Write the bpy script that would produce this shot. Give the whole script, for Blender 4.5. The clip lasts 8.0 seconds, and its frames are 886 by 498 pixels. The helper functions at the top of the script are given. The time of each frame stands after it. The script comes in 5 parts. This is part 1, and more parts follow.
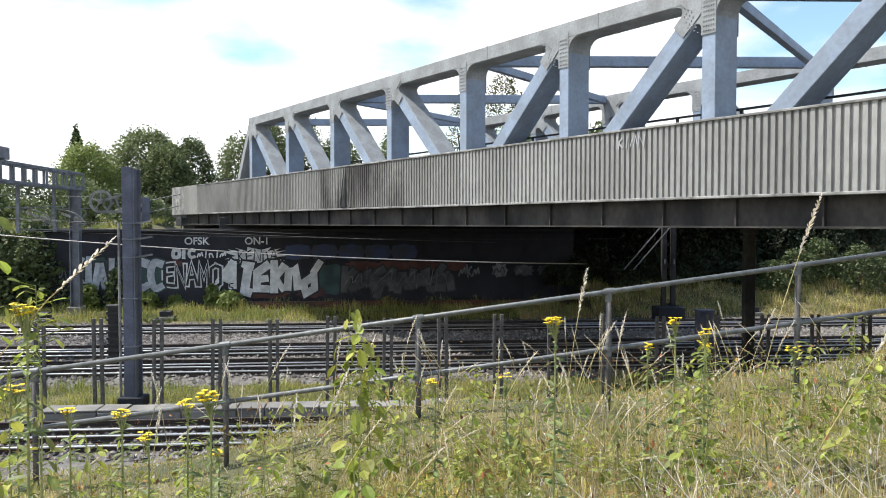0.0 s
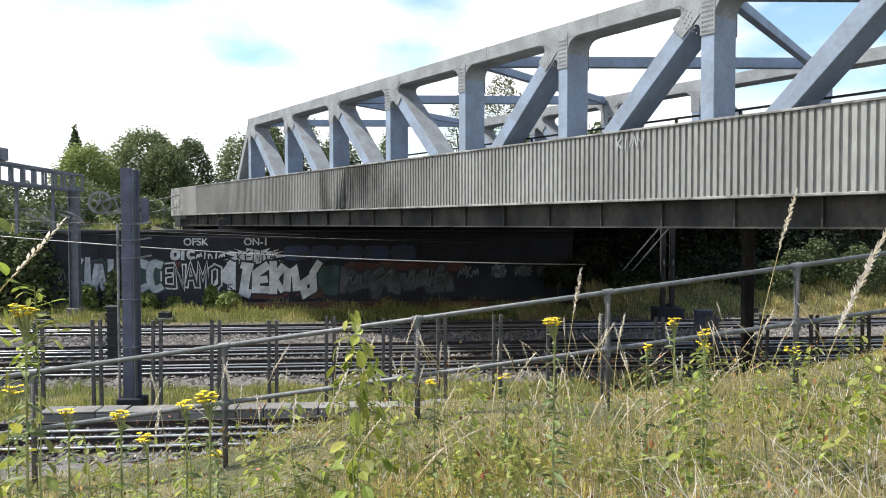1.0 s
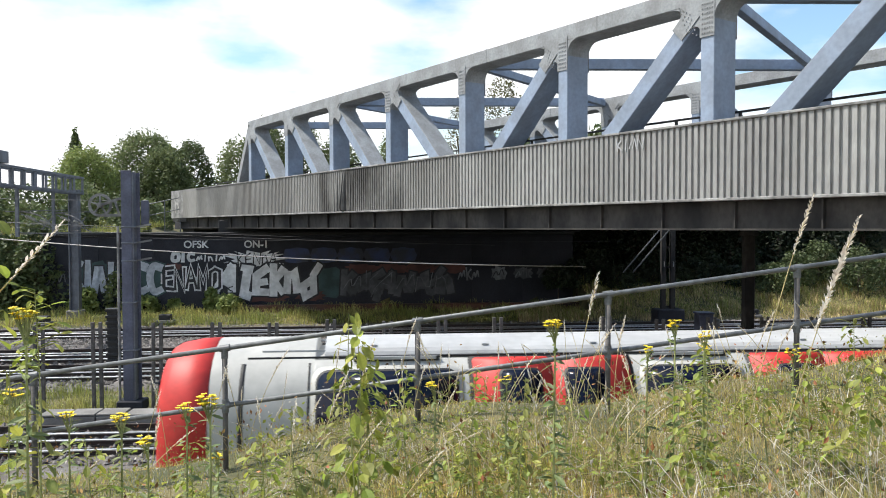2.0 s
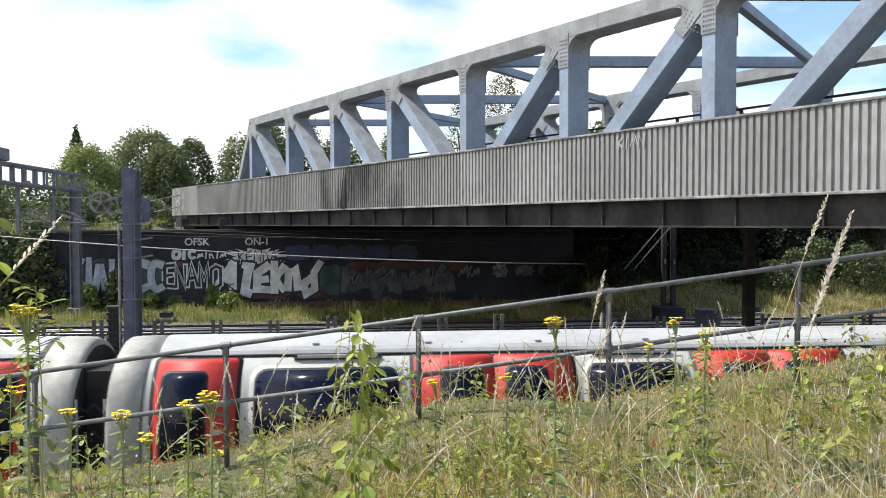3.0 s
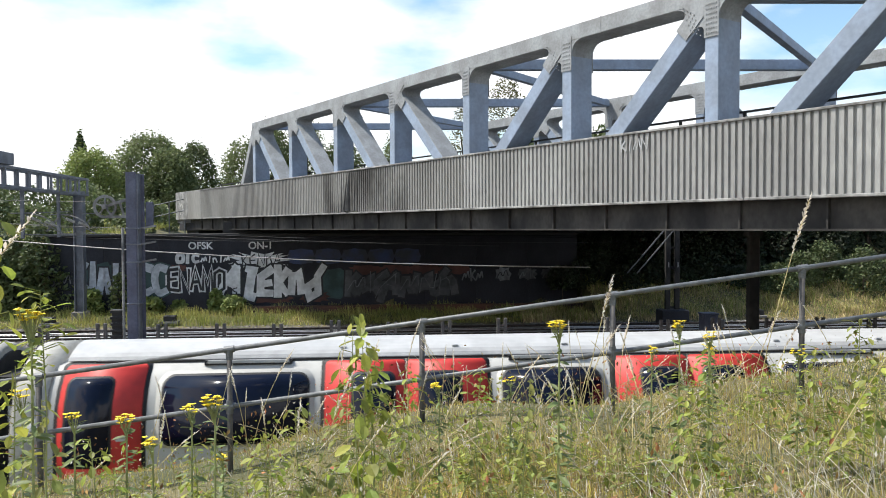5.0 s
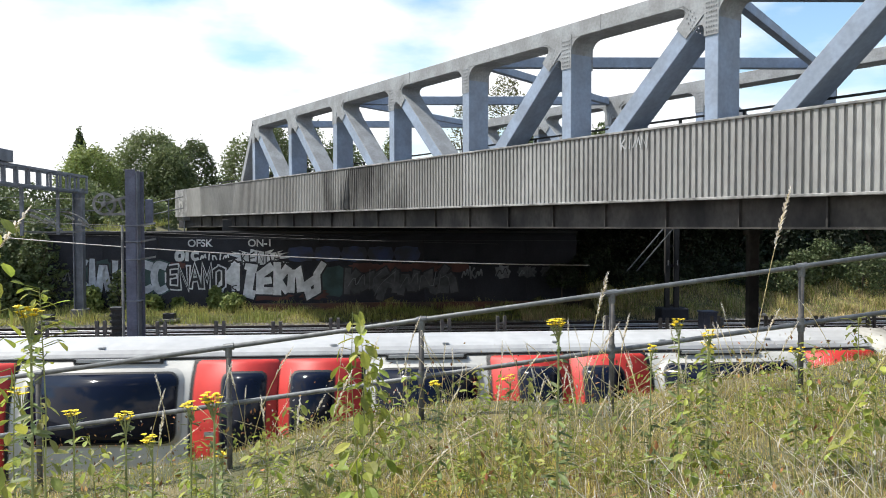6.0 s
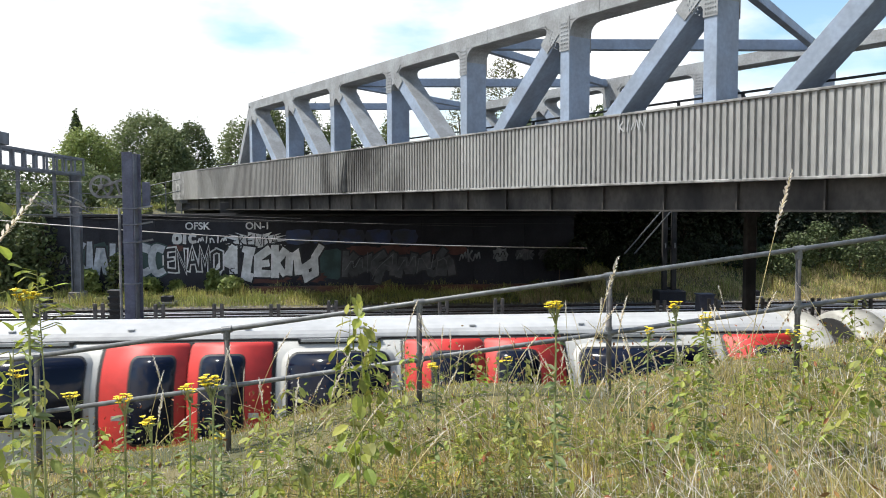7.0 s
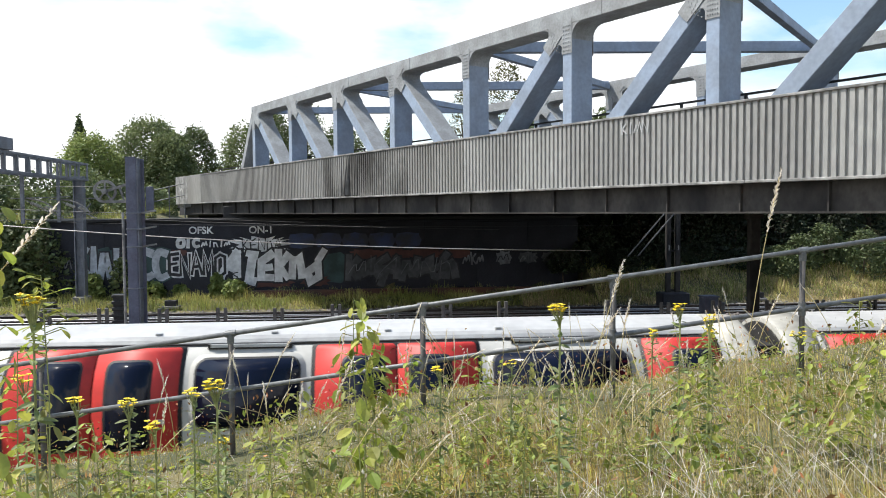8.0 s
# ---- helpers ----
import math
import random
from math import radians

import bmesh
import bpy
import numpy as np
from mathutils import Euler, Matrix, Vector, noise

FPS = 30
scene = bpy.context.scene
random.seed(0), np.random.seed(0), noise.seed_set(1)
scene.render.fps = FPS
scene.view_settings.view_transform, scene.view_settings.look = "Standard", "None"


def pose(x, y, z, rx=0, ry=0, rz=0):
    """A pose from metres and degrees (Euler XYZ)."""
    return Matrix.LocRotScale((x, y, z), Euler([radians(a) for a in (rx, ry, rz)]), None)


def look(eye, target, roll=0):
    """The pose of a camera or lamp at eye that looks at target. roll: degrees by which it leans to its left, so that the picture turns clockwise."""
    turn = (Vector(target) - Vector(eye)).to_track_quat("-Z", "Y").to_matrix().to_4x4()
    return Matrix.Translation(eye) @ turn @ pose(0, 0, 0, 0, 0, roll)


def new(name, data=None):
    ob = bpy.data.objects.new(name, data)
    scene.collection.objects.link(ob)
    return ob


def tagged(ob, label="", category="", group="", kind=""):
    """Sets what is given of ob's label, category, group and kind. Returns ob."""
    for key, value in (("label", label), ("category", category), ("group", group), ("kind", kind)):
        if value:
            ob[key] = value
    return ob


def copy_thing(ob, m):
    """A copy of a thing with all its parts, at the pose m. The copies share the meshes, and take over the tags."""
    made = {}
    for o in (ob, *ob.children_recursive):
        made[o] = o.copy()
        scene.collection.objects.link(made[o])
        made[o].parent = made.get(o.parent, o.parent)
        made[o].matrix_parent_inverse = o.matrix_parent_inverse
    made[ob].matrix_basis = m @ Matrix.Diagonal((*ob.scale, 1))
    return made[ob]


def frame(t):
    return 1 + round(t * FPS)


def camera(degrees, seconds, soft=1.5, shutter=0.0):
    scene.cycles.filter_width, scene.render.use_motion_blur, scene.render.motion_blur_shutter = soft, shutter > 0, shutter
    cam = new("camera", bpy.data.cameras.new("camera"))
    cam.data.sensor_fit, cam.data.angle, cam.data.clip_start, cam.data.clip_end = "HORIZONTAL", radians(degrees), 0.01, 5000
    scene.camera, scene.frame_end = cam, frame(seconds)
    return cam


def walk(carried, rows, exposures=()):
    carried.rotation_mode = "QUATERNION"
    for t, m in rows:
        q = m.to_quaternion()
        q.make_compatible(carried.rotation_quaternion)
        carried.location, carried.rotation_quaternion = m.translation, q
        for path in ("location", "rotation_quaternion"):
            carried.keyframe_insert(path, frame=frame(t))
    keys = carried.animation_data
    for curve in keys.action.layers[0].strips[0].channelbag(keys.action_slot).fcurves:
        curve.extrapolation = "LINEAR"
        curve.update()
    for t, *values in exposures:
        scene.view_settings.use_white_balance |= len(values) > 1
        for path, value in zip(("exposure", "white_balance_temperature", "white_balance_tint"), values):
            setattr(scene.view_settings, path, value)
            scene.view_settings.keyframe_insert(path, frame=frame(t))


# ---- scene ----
EYE = Vector((0.0, 0.0, 4.79))


def view(pan, tilt, roll):
    a, b = radians(pan), radians(tilt)
    return look(EYE, EYE + Vector((math.sin(a) * math.cos(b), math.cos(a) * math.cos(b), math.sin(b))), roll)


cam = camera(58.0, 8.0, soft=1.0, shutter=0.05)
PATH = [(0.0, 0.0, -1.863, 0.0), (0.5, -0.004, -1.803, 0.002), (1.0, 0.066, -1.812, -0.037), (1.5, 0.082, -1.603, -0.097),
        (3.0, -0.009, -1.842, -0.112), (3.5, -0.011, -1.863, -0.132), (4.0, -0.05, -1.822, -0.044), (4.5, -0.238, -1.582, -0.222),
        (6.0, -0.21, -1.744, -0.123), (6.5, -0.05, -2.286, -0.029), (7.0, -0.052, -2.978, -0.131), (7.5, 0.001, -3.33, -0.047),
        (8.0, -0.287, -2.752, -0.406)]
walk(cam, [(t, view(a, b, c)) for t, a, b, c in PATH], [(0.0, 0.47), (1.0, 0.43), (1.6, 0.37), (3.0, 0.35), (4.5, 0.35), (6.0, 0.33), (7.0, 0.37), (8.0, 0.38)])

# ---- light ----
SUN = Vector((-0.66, 0.12, 1.0)).normalized()
world = bpy.data.worlds.new("sky")
scene.world = world
world.use_nodes = True
wn = world.node_tree.nodes
wl = world.node_tree.links
sky = wn.new("ShaderNodeTexSky")
sky.sky_type, sky.sun_disc = "NISHITA", False
sky.sun_elevation = math.asin(SUN.z)
sky.sun_rotation = math.atan2(SUN.x, SUN.y)
coord = wn.new("ShaderNodeTexCoord")
flat = wn.new("ShaderNodeMapping")
flat.inputs["Scale"].default_value = (1.0, 1.0, 2.6)
cloud = wn.new("ShaderNodeTexNoise")
cloud.inputs["Scale"].default_value, cloud.inputs["Detail"].default_value = 2.3, 8.0
edge = wn.new("ShaderNodeValToRGB")
edge.color_ramp.elements[0].position, edge.color_ramp.elements[1].position = 0.42, 0.54
skydim = wn.new("ShaderNodeVectorMath")
skydim.operation = "MULTIPLY"
skydim.inputs[1].default_value = (0.155, 0.172, 0.168)
mixer = wn.new("ShaderNodeMix")
mixer.data_type = "RGBA"
wl.new(coord.outputs["Generated"], flat.inputs["Vector"])
wl.new(flat.outputs["Vector"], cloud.inputs["Vector"])
split = wn.new("ShaderNodeSeparateXYZ")
thin = wn.new("ShaderNodeMapRange")
thin.inputs["From Min"].default_value, thin.inputs["From Max"].default_value = 0.10, 0.75
thin.inputs["To Min"].default_value, thin.inputs["To Max"].default_value = 0.06, -0.17
cover = wn.new("ShaderNodeMath")
cover.operation = "ADD"
wl.new(coord.outputs["Generated"], split.inputs[0])
wl.new(split.outputs["Z"], thin.inputs["Value"])
wl.new(thin.outputs["Result"], cover.inputs[0])
wl.new(cloud.outputs["Fac"], cover.inputs[1])
last = cover.outputs[0]
for way, reach, amount in (((-0.025, 1.0, 0.30), 0.13, 0.24), ((-0.24, 1.0, 0.205), 0.10, 0.13), ((0.47, 1.0, 0.20), 0.26, 0.105), ((0.36, 1.0, 0.10), 0.10, 0.06)):
    far, fade, less = wn.new("ShaderNodeVectorMath"), wn.new("ShaderNodeMapRange"), wn.new("ShaderNodeMath")
    far.operation, less.operation = "DISTANCE", "SUBTRACT"
    far.inputs[1].default_value = Vector(way).normalized()
    fade.inputs["From Min"].default_value, fade.inputs["From Max"].default_value = 0.0, reach
    fade.inputs["To Min"].default_value, fade.inputs["To Max"].default_value = amount, 0.0
    wl.new(coord.outputs["Generated"], far.inputs[0])
    wl.new(far.outputs["Value"], fade.inputs["Value"])
    wl.new(last, less.inputs[0])
    wl.new(fade.outputs["Result"], less.inputs[1])
    last = less.outputs[0]
wl.new(last, edge.inputs["Fac"])
wl.new(sky.outputs["Color"], skydim.inputs[0])
wl.new(edge.outputs["Color"], mixer.inputs["Factor"])
wl.new(skydim.outputs["Vector"], mixer.inputs["A"])
mixer.inputs["B"].default_value = (1.03, 1.04, 1.06, 1)
wl.new(mixer.outputs["Result"], wn["Background"].inputs["Color"])
wn["Background"].inputs["Strength"].default_value = 1.0
sun = new("sun", bpy.data.lights.new("sun", "SUN"))
sun.data.energy, sun.data.angle, sun.data.color = 5.0, radians(0.6), (1.0, 0.95, 0.86)
sun.matrix_world = look(SUN * 60, (0, 0, 0))


# ---- materials ----
def material(name, color, rough=0.7, metal=0.0, scale=6.0, vary=0.25, bump=0.0, second=None, fine=60.0, spread=(0.42, 0.62), island=0.0, stretch=(1, 1, 1), translucent=0.0):
    m = bpy.data.materials.new(name)
    m.use_nodes = True
    n, k = m.node_tree.nodes, m.node_tree.links
    shader = n["Principled BSDF"]
    shader.inputs["Roughness"].default_value, shader.inputs["Metallic"].default_value = rough, metal
    tc, mp = n.new("ShaderNodeTexCoord"), n.new("ShaderNodeMapping")
    mp.inputs["Scale"].default_value = stretch
    k.new(tc.outputs["Object"], mp.inputs["Vector"])
    big, small = n.new("ShaderNodeTexNoise"), n.new("ShaderNodeTexNoise")
    for tex, sc, det in ((big, scale, 5.0), (small, fine, 3.0)):
        tex.inputs["Scale"].default_value, tex.inputs["Detail"].default_value = sc, det
        k.new(mp.outputs["Vector"], tex.inputs["Vector"])
    ramp = n.new("ShaderNodeValToRGB")
    e = ramp.color_ramp.elements
    e[0].position, e[1].position = spread
    other = second or tuple(c * (1 - vary) for c in color)
    e[0].color, e[1].color = (*other, 1), (*color, 1)
    k.new(big.outputs["Fac"], ramp.inputs["Fac"])
    grain = n.new("ShaderNodeMix")
    grain.data_type, grain.blend_type = "RGBA", "MULTIPLY"
    grain.inputs["Factor"].default_value = min(1.0, vary * 1.6)
    tone = n.new("ShaderNodeValToRGB")
    tone.color_ramp.elements[0].position, tone.color_ramp.elements[1].position = 0.3, 0.65
    tone.color_ramp.elements[0].color = (0.55, 0.55, 0.55, 1)
    k.new(small.outputs["Fac"], tone.inputs["Fac"])
    k.new(ramp.outputs["Color"], grain.inputs["A"])
    k.new(tone.outputs["Color"], grain.inputs["B"])
    out = grain.outputs["Result"]
    if island:
        geo, hsv = n.new("ShaderNodeNewGeometry"), n.new("ShaderNodeHueSaturation")
        rng = n.new("ShaderNodeMapRange")
        rng.inputs["To Min"].default_value, rng.inputs["To Max"].default_value = 1 - island, 1 + island
        k.new(geo.outputs["Random Per Island"], rng.inputs["Value"])
        k.new(rng.outputs["Result"], hsv.inputs["Value"])
        hue = n.new("ShaderNodeMapRange")
        hue.inputs["To Min"].default_value, hue.inputs["To Max"].default_value = 0.5 - 0.035 * island * 2, 0.5 + 0.02 * island * 2
        tw = n.new("ShaderNodeMath")
        tw.operation = "FRACT"
        mu = n.new("ShaderNodeMath")
        mu.operation = "MULTIPLY"
        mu.inputs[1].default_value = 7.3
        k.new(geo.outputs["Random Per Island"], mu.inputs[0])
        k.new(mu.outputs[0], tw.inputs[0])
        k.new(tw.outputs[0], hue.inputs["Value"])
        k.new(hue.outputs["Result"], hsv.inputs["Hue"])
        k.new(out, hsv.inputs["Color"])
        out = hsv.outputs["Color"]
    k.new(out, shader.inputs["Base Color"])
    if bump:
        b = n.new("ShaderNodeBump")
        b.inputs["Strength"].default_value, b.inputs["Distance"].default_value = bump, 0.02
        k.new(small.outputs["Fac"], b.inputs["Height"])
        k.new(b.outputs["Normal"], shader.inputs["Normal"])
    if translucent:
        tr, mx = n.new("ShaderNodeBsdfTranslucent"), n.new("ShaderNodeMixShader")
        mx.inputs["Fac"].default_value = translucent
        k.new(out, tr.inputs["Color"])
        k.new(shader.outputs["BSDF"], mx.inputs[1])
        k.new(tr.outputs["BSDF"], mx.inputs[2])
        k.new(mx.outputs["Shader"], n["Material Output"].inputs["Surface"])
    return m


M_STEEL = material("bridge_paint", (0.29, 0.36, 0.48), 0.55, 0.0, 1.2, 0.22, 0.1, second=(0.24, 0.29, 0.37), fine=9)
M_CHORD = material("weathered_paint", (0.33, 0.35, 0.37), 0.7, 0.0, 1.6, 0.3, 0.15, second=(0.25, 0.26, 0.27), fine=14)
M_FASCIA = material("ribbed_cladding", (0.355, 0.355, 0.345), 0.65, 0.0, 0.35, 0.3, 0.1, second=(0.26, 0.258, 0.25), fine=8, stretch=(1, 1, 0.35))
M_FASCIA2 = material("dull_cladding", (0.265, 0.262, 0.25), 0.7, 0.0, 0.4, 0.3, 0.1, second=(0.20, 0.195, 0.185), fine=8, stretch=(1, 1, 0.3))
M_SOOT = material("sooty_cladding", (0.24, 0.237, 0.225), 0.75, 0.0, 0.5, 0.35, 0.1, second=(0.06, 0.057, 0.053), fine=8, spread=(0.40, 0.60), stretch=(1, 1, 0.5))
M_LIP = material("pale_cladding", (0.35, 0.348, 0.34), 0.75, 0.0, 1.6, 0.5, 0.1, fine=10)
# Dirt tone taken darker so that it also carries the under-bridge shade.
M_SOFFIT = material("dirt_and_shade_dark", (0.058, 0.053, 0.048), 0.85, 0.0, 0.8, 0.6, 0.2, second=(0.012, 0.011, 0.011), fine=9, spread=(0.4, 0.6), stretch=(1, 1, 0.6))
M_CONC = material("concrete", (0.27, 0.26, 0.245), 0.9, 0.0, 1.2, 0.35, 0.3, fine=30)
# Sooty concrete, darkened further to hold the shade beneath the bridge.
M_DARKCONC = material("sooty_shaded_concrete", (0.032, 0.034, 0.045), 0.9, 0.0, 0.5, 0.4, 0.3, fine=14)
M_BALLAST = material("ballast", (0.20, 0.19, 0.18), 0.95, 0.0, 0.6, 0.45, 1.0, second=(0.13, 0.115, 0.10), fine=16)
M_RAIL = material("polished_rail", (0.75, 0.75, 0.76), 0.32, 0.9, 5, 0.1)
# Rust, darkened to include the shadow on the rail webs.
M_RUST = material("rusty_shadow_rail", (0.06, 0.045, 0.038), 0.8, 0.0, 8, 0.4, 0.2)
M_SLEEPER = material("dark_sleeper", (0.06, 0.053, 0.048), 0.9, 0.0, 4, 0.4, 0.3)
M_GALV = material("galvanised_tube", (0.19, 0.198, 0.205), 0.55, 0.35, 14, 0.3, 0.08, fine=70)
M_POST = material("weathered_post", (0.155, 0.145, 0.138), 0.7, 0.2, 8, 0.4, 0.15)
M_POLE = material("blue_grey_pole", (0.14, 0.15, 0.21), 0.6, 0.2, 2, 0.3, 0.1, fine=20)
M_MAST = material("grey_mast", (0.21, 0.225, 0.26), 0.6, 0.3, 2, 0.3, 0.1, fine=20)
M_BLACK = material("black_paint", (0.02, 0.02, 0.022), 0.6, 0.0, 6, 0.3, 0.1)
M_TRAINW = material("train_white", (0.47, 0.465, 0.44), 0.5, 0.0, 1.5, 0.12, 0.0, fine=8)
M_ROOF = material("train_roof", (0.48, 0.485, 0.49), 0.5, 0.0, 1.0, 0.15, 0.0, fine=6)
M_CREAM = material("train_end", (0.46, 0.445, 0.40), 0.55, 0.0, 2.2, 0.25, 0.0, fine=9)
M_GREYT = material("train_grey", (0.40, 0.41, 0.42), 0.45, 0.0, 2, 0.12, 0.0, fine=9)
M_RED = material("train_red", (0.58, 0.035, 0.028), 0.55, 0.0, 2, 0.15, 0.0, fine=8)
# Navy in the base colour replaces the sky's reflection; specular is kept low.
M_GLASS = material("navy_reflection_glass", (0.004, 0.006, 0.018), 0.08, 0.0, 2, 0.1)
M_GLASS.node_tree.nodes["Principled BSDF"].inputs["Specular IOR Level"].default_value = 0.28
M_BOGIE = material("underframe", (0.03, 0.028, 0.027), 0.85, 0.0, 5, 0.4, 0.2)
M_SOIL = material("grassy_soil", (0.17, 0.145, 0.065), 0.95, 0.0, 1.3, 0.4, 0.6, second=(0.07, 0.075, 0.03), fine=25)
M_BARK = material("bark", (0.12, 0.09, 0.065), 0.9, 0.0, 6, 0.4, 0.5)
M_LEAF = material("tree_leaf", (0.22, 0.265, 0.115), 0.6, 0.0, 0.25, 0.3, 0.0, second=(0.11, 0.145, 0.055), island=0.28, translucent=0.35)
M_LEAFD = material("dark_leaf", (0.13, 0.17, 0.065), 0.65, 0.0, 0.25, 0.3, 0.0, second=(0.07, 0.10, 0.035), island=0.4, translucent=0.2)
M_LEAFB = material("bright_leaf", (0.41, 0.43, 0.085), 0.55, 0.0, 3, 0.25, 0.0, second=(0.26, 0.33, 0.055), island=0.4, translucent=0.45)
M_GRASS = material("summer_grass", (0.72, 0.62, 0.175), 0.7, 0.0, 0.9, 0.25, 0.0, second=(0.40, 0.355, 0.095), island=0.68, translucent=0.45)
M_STRAW = material("dry_straw", (0.74, 0.61, 0.31), 0.75, 0.0, 3, 0.25, 0.0, second=(0.40, 0.33, 0.17), island=0.35, translucent=0.3)
M_YELLOW = material("yellow_flower", (0.88, 0.68, 0.02), 0.6, 0.0, 30, 0.12, 0.0, island=0.12)
M_WHITEP = material("white_spray", (0.80, 0.81, 0.83), 0.7, 0.0, 1.5, 0.3, 0.0, fine=5)
M_BLACKP = material("black_spray", (0.03, 0.03, 0.035), 0.7, 0.0, 2, 0.3, 0.0)
M_BLUEP = material("blue_spray", (0.05, 0.07, 0.16), 0.8, 0.0, 1.0, 0.4, 0.0, second=(0.05, 0.055, 0.075))
M_REDP = material("red_spray", (0.12, 0.05, 0.043), 0.8, 0.0, 1.0, 0.4, 0.0)
M_PALEP = material("pale_blue_spray", (0.54, 0.58, 0.64), 0.75, 0.0, 1.2, 0.35, 0.0, fine=6)
M_TEALP = material("teal_spray", (0.055, 0.10, 0.10), 0.8, 0.0, 1.2, 0.4, 0.0)
M_GREYP = material("grey_spray", (0.125, 0.13, 0.14), 0.8, 0.0, 0.9, 0.45, 0.0, fine=5)
M_DULLP = material("dull_spray", (0.22, 0.23, 0.25), 0.8, 0.0, 1.1, 0.45, 0.0, fine=5)
M_LEAFB2 = material("pale_leaf", (0.32, 0.38, 0.12), 0.6, 0.0, 0.3, 0.3, 0.0, second=(0.17, 0.23, 0.065), island=0.28, translucent=0.3)
M_LEAFO = material("olive_leaf", (0.14, 0.14, 0.05), 0.6, 0.0, 0.3, 0.3, 0.0, second=(0.09, 0.10, 0.03), island=0.4, translucent=0.3)
M_LEAFY = material("weed_leaf", (0.37, 0.375, 0.10), 0.6, 0.0, 3, 0.25, 0.0, second=(0.22, 0.255, 0.065), island=0.4, translucent=0.45)
M_WEED = material("ragwort_leaf", (0.22, 0.28, 0.10), 0.6, 0.0, 3, 0.25, 0.0, island=0.3, translucent=0.3)
M_STEM = material("green_stem", (0.36, 0.39, 0.15), 0.6, 0.0, 9, 0.3, 0.0)
M_GRASSY = material("pale_grass", (0.66, 0.59, 0.20), 0.7, 0.0, 0.8, 0.25, 0.0, second=(0.38, 0.35, 0.14), island=0.45, translucent=0.4)
M_VERGE = material("verge_grass_blades", (0.48, 0.46, 0.14), 0.7, 0.0, 0.4, 0.3, 0.0, second=(0.27, 0.31, 0.08), island=0.45, translucent=0.3)
M_SEED = material("pale_seed_head", (0.86, 0.82, 0.75), 0.75, 0.0, 9, 0.15, 0.0, second=(0.70, 0.63, 0.54), island=0.2, translucent=0.45)
M_DEAD = material("dead_flower", (0.36, 0.19, 0.06), 0.8, 0.0, 9, 0.3, 0.0, island=0.5)
M_STONE = material("ballast_stone", (0.25, 0.235, 0.22), 0.95, 0.0, 3, 0.3, 0.2, second=(0.18, 0.165, 0.15), fine=20, island=0.6)
# Darkened leaf colour that stands for shade on the under-bridge shrubs.
M_LEAFK = material("shade_dark_leaf", (0.035, 0.055, 0.018), 0.7, 0.0, 0.25, 0.3, 0.0, second=(0.015, 0.025, 0.009), island=0.45, translucent=0.12)
M_BAND = material("roof_band", (0.43, 0.435, 0.44), 0.55, 0.0, 0.8, 0.25, 0.0, fine=6)
M_WIRED = material("dark_wire", (0.10, 0.10, 0.105), 0.6, 0.2, 8, 0.2)
M_EARTH = material("brown_footing", (0.16, 0.075, 0.05), 0.95, 0.0, 0.7, 0.4, 0.4, second=(0.085, 0.06, 0.05), fine=12)
M_WIRE = material("contact_wire", (0.45, 0.43, 0.42), 0.4, 0.5, 8, 0.2)


# ---- building blocks ----
def thing(name, m=None, label="", category="", group="", kind=""):
    ob = new(name)
    ob.empty_display_size = 0.2
    ob.matrix_world = m if m is not None else Matrix()
    return tagged(ob, label, category, group, kind)


def part(name, bm, mat, parent=None, label="", smooth=False):
    me = bpy.data.meshes.new(name)
    bmesh.ops.recalc_face_normals(bm, faces=bm.faces[:])
    bm.to_mesh(me)
    bm.free()
    if smooth:
        me.shade_smooth()
    for one in (mat if isinstance(mat, (list, tuple)) else [mat]):
        me.materials.append(one)
    ob = new(name, me)
    if parent is not None:
        ob.parent = parent
    return tagged(ob, label)


def solid(name, bm, mat, label, category, group="", kind="", m=None, smooth=False):
    ob = part(name, bm, mat, None, label, smooth)
    if m is not None:
        ob.matrix_world = m
    return tagged(ob, label, category, group, kind)


def raw(name, verts, faces, mat, parent=None, label="", smooth=False):
    me = bpy.data.meshes.new(name)
    me.from_pydata([tuple(v) for v in verts], [], faces)
    me.update()
    if smooth:
        me.shade_smooth()
    me.materials.append(mat)
    ob = new(name, me)
    if parent is not None:
        ob.parent = parent
    return tagged(ob, label)


def box(bm, c, s, bevel=0.0, m=None):
    t = Matrix.Translation(c) @ Matrix.Diagonal((*s, 1))
    made = bmesh.ops.create_cube(bm, size=1.0, matrix=(m @ t) if m is not None else t)
    if bevel:
        edges = list({e for v in made["verts"] for e in v.link_edges})
        bmesh.ops.bevel(bm, geom=edges, offset=bevel, segments=1, affect="EDGES")
    return bm


def bar(bm, p, q, w, h, bevel=0.0, up=(0, 0, 1)):
    p, q = Vector(p), Vector(q)
    x = (q - p).normalized()
    y = Vector(up).cross(x).normalized()
    z = x.cross(y)
    m = Matrix((x, y, z)).transposed().to_4x4()
    m.translation = (p + q) / 2
    return box(bm, (0, 0, 0), ((q - p).length, w, h), bevel, m)


def tube(bm, p, q, r, r2=None, seg=10):
    p, q = Vector(p), Vector(q)
    m = (q - p).to_track_quat("Z", "Y").to_matrix().to_4x4()
    m.translation = (p + q) / 2
    bmesh.ops.create_cone(bm, cap_ends=True, segments=seg, radius1=r, radius2=r if r2 is None else r2, depth=(q - p).length, matrix=m)
    return bm


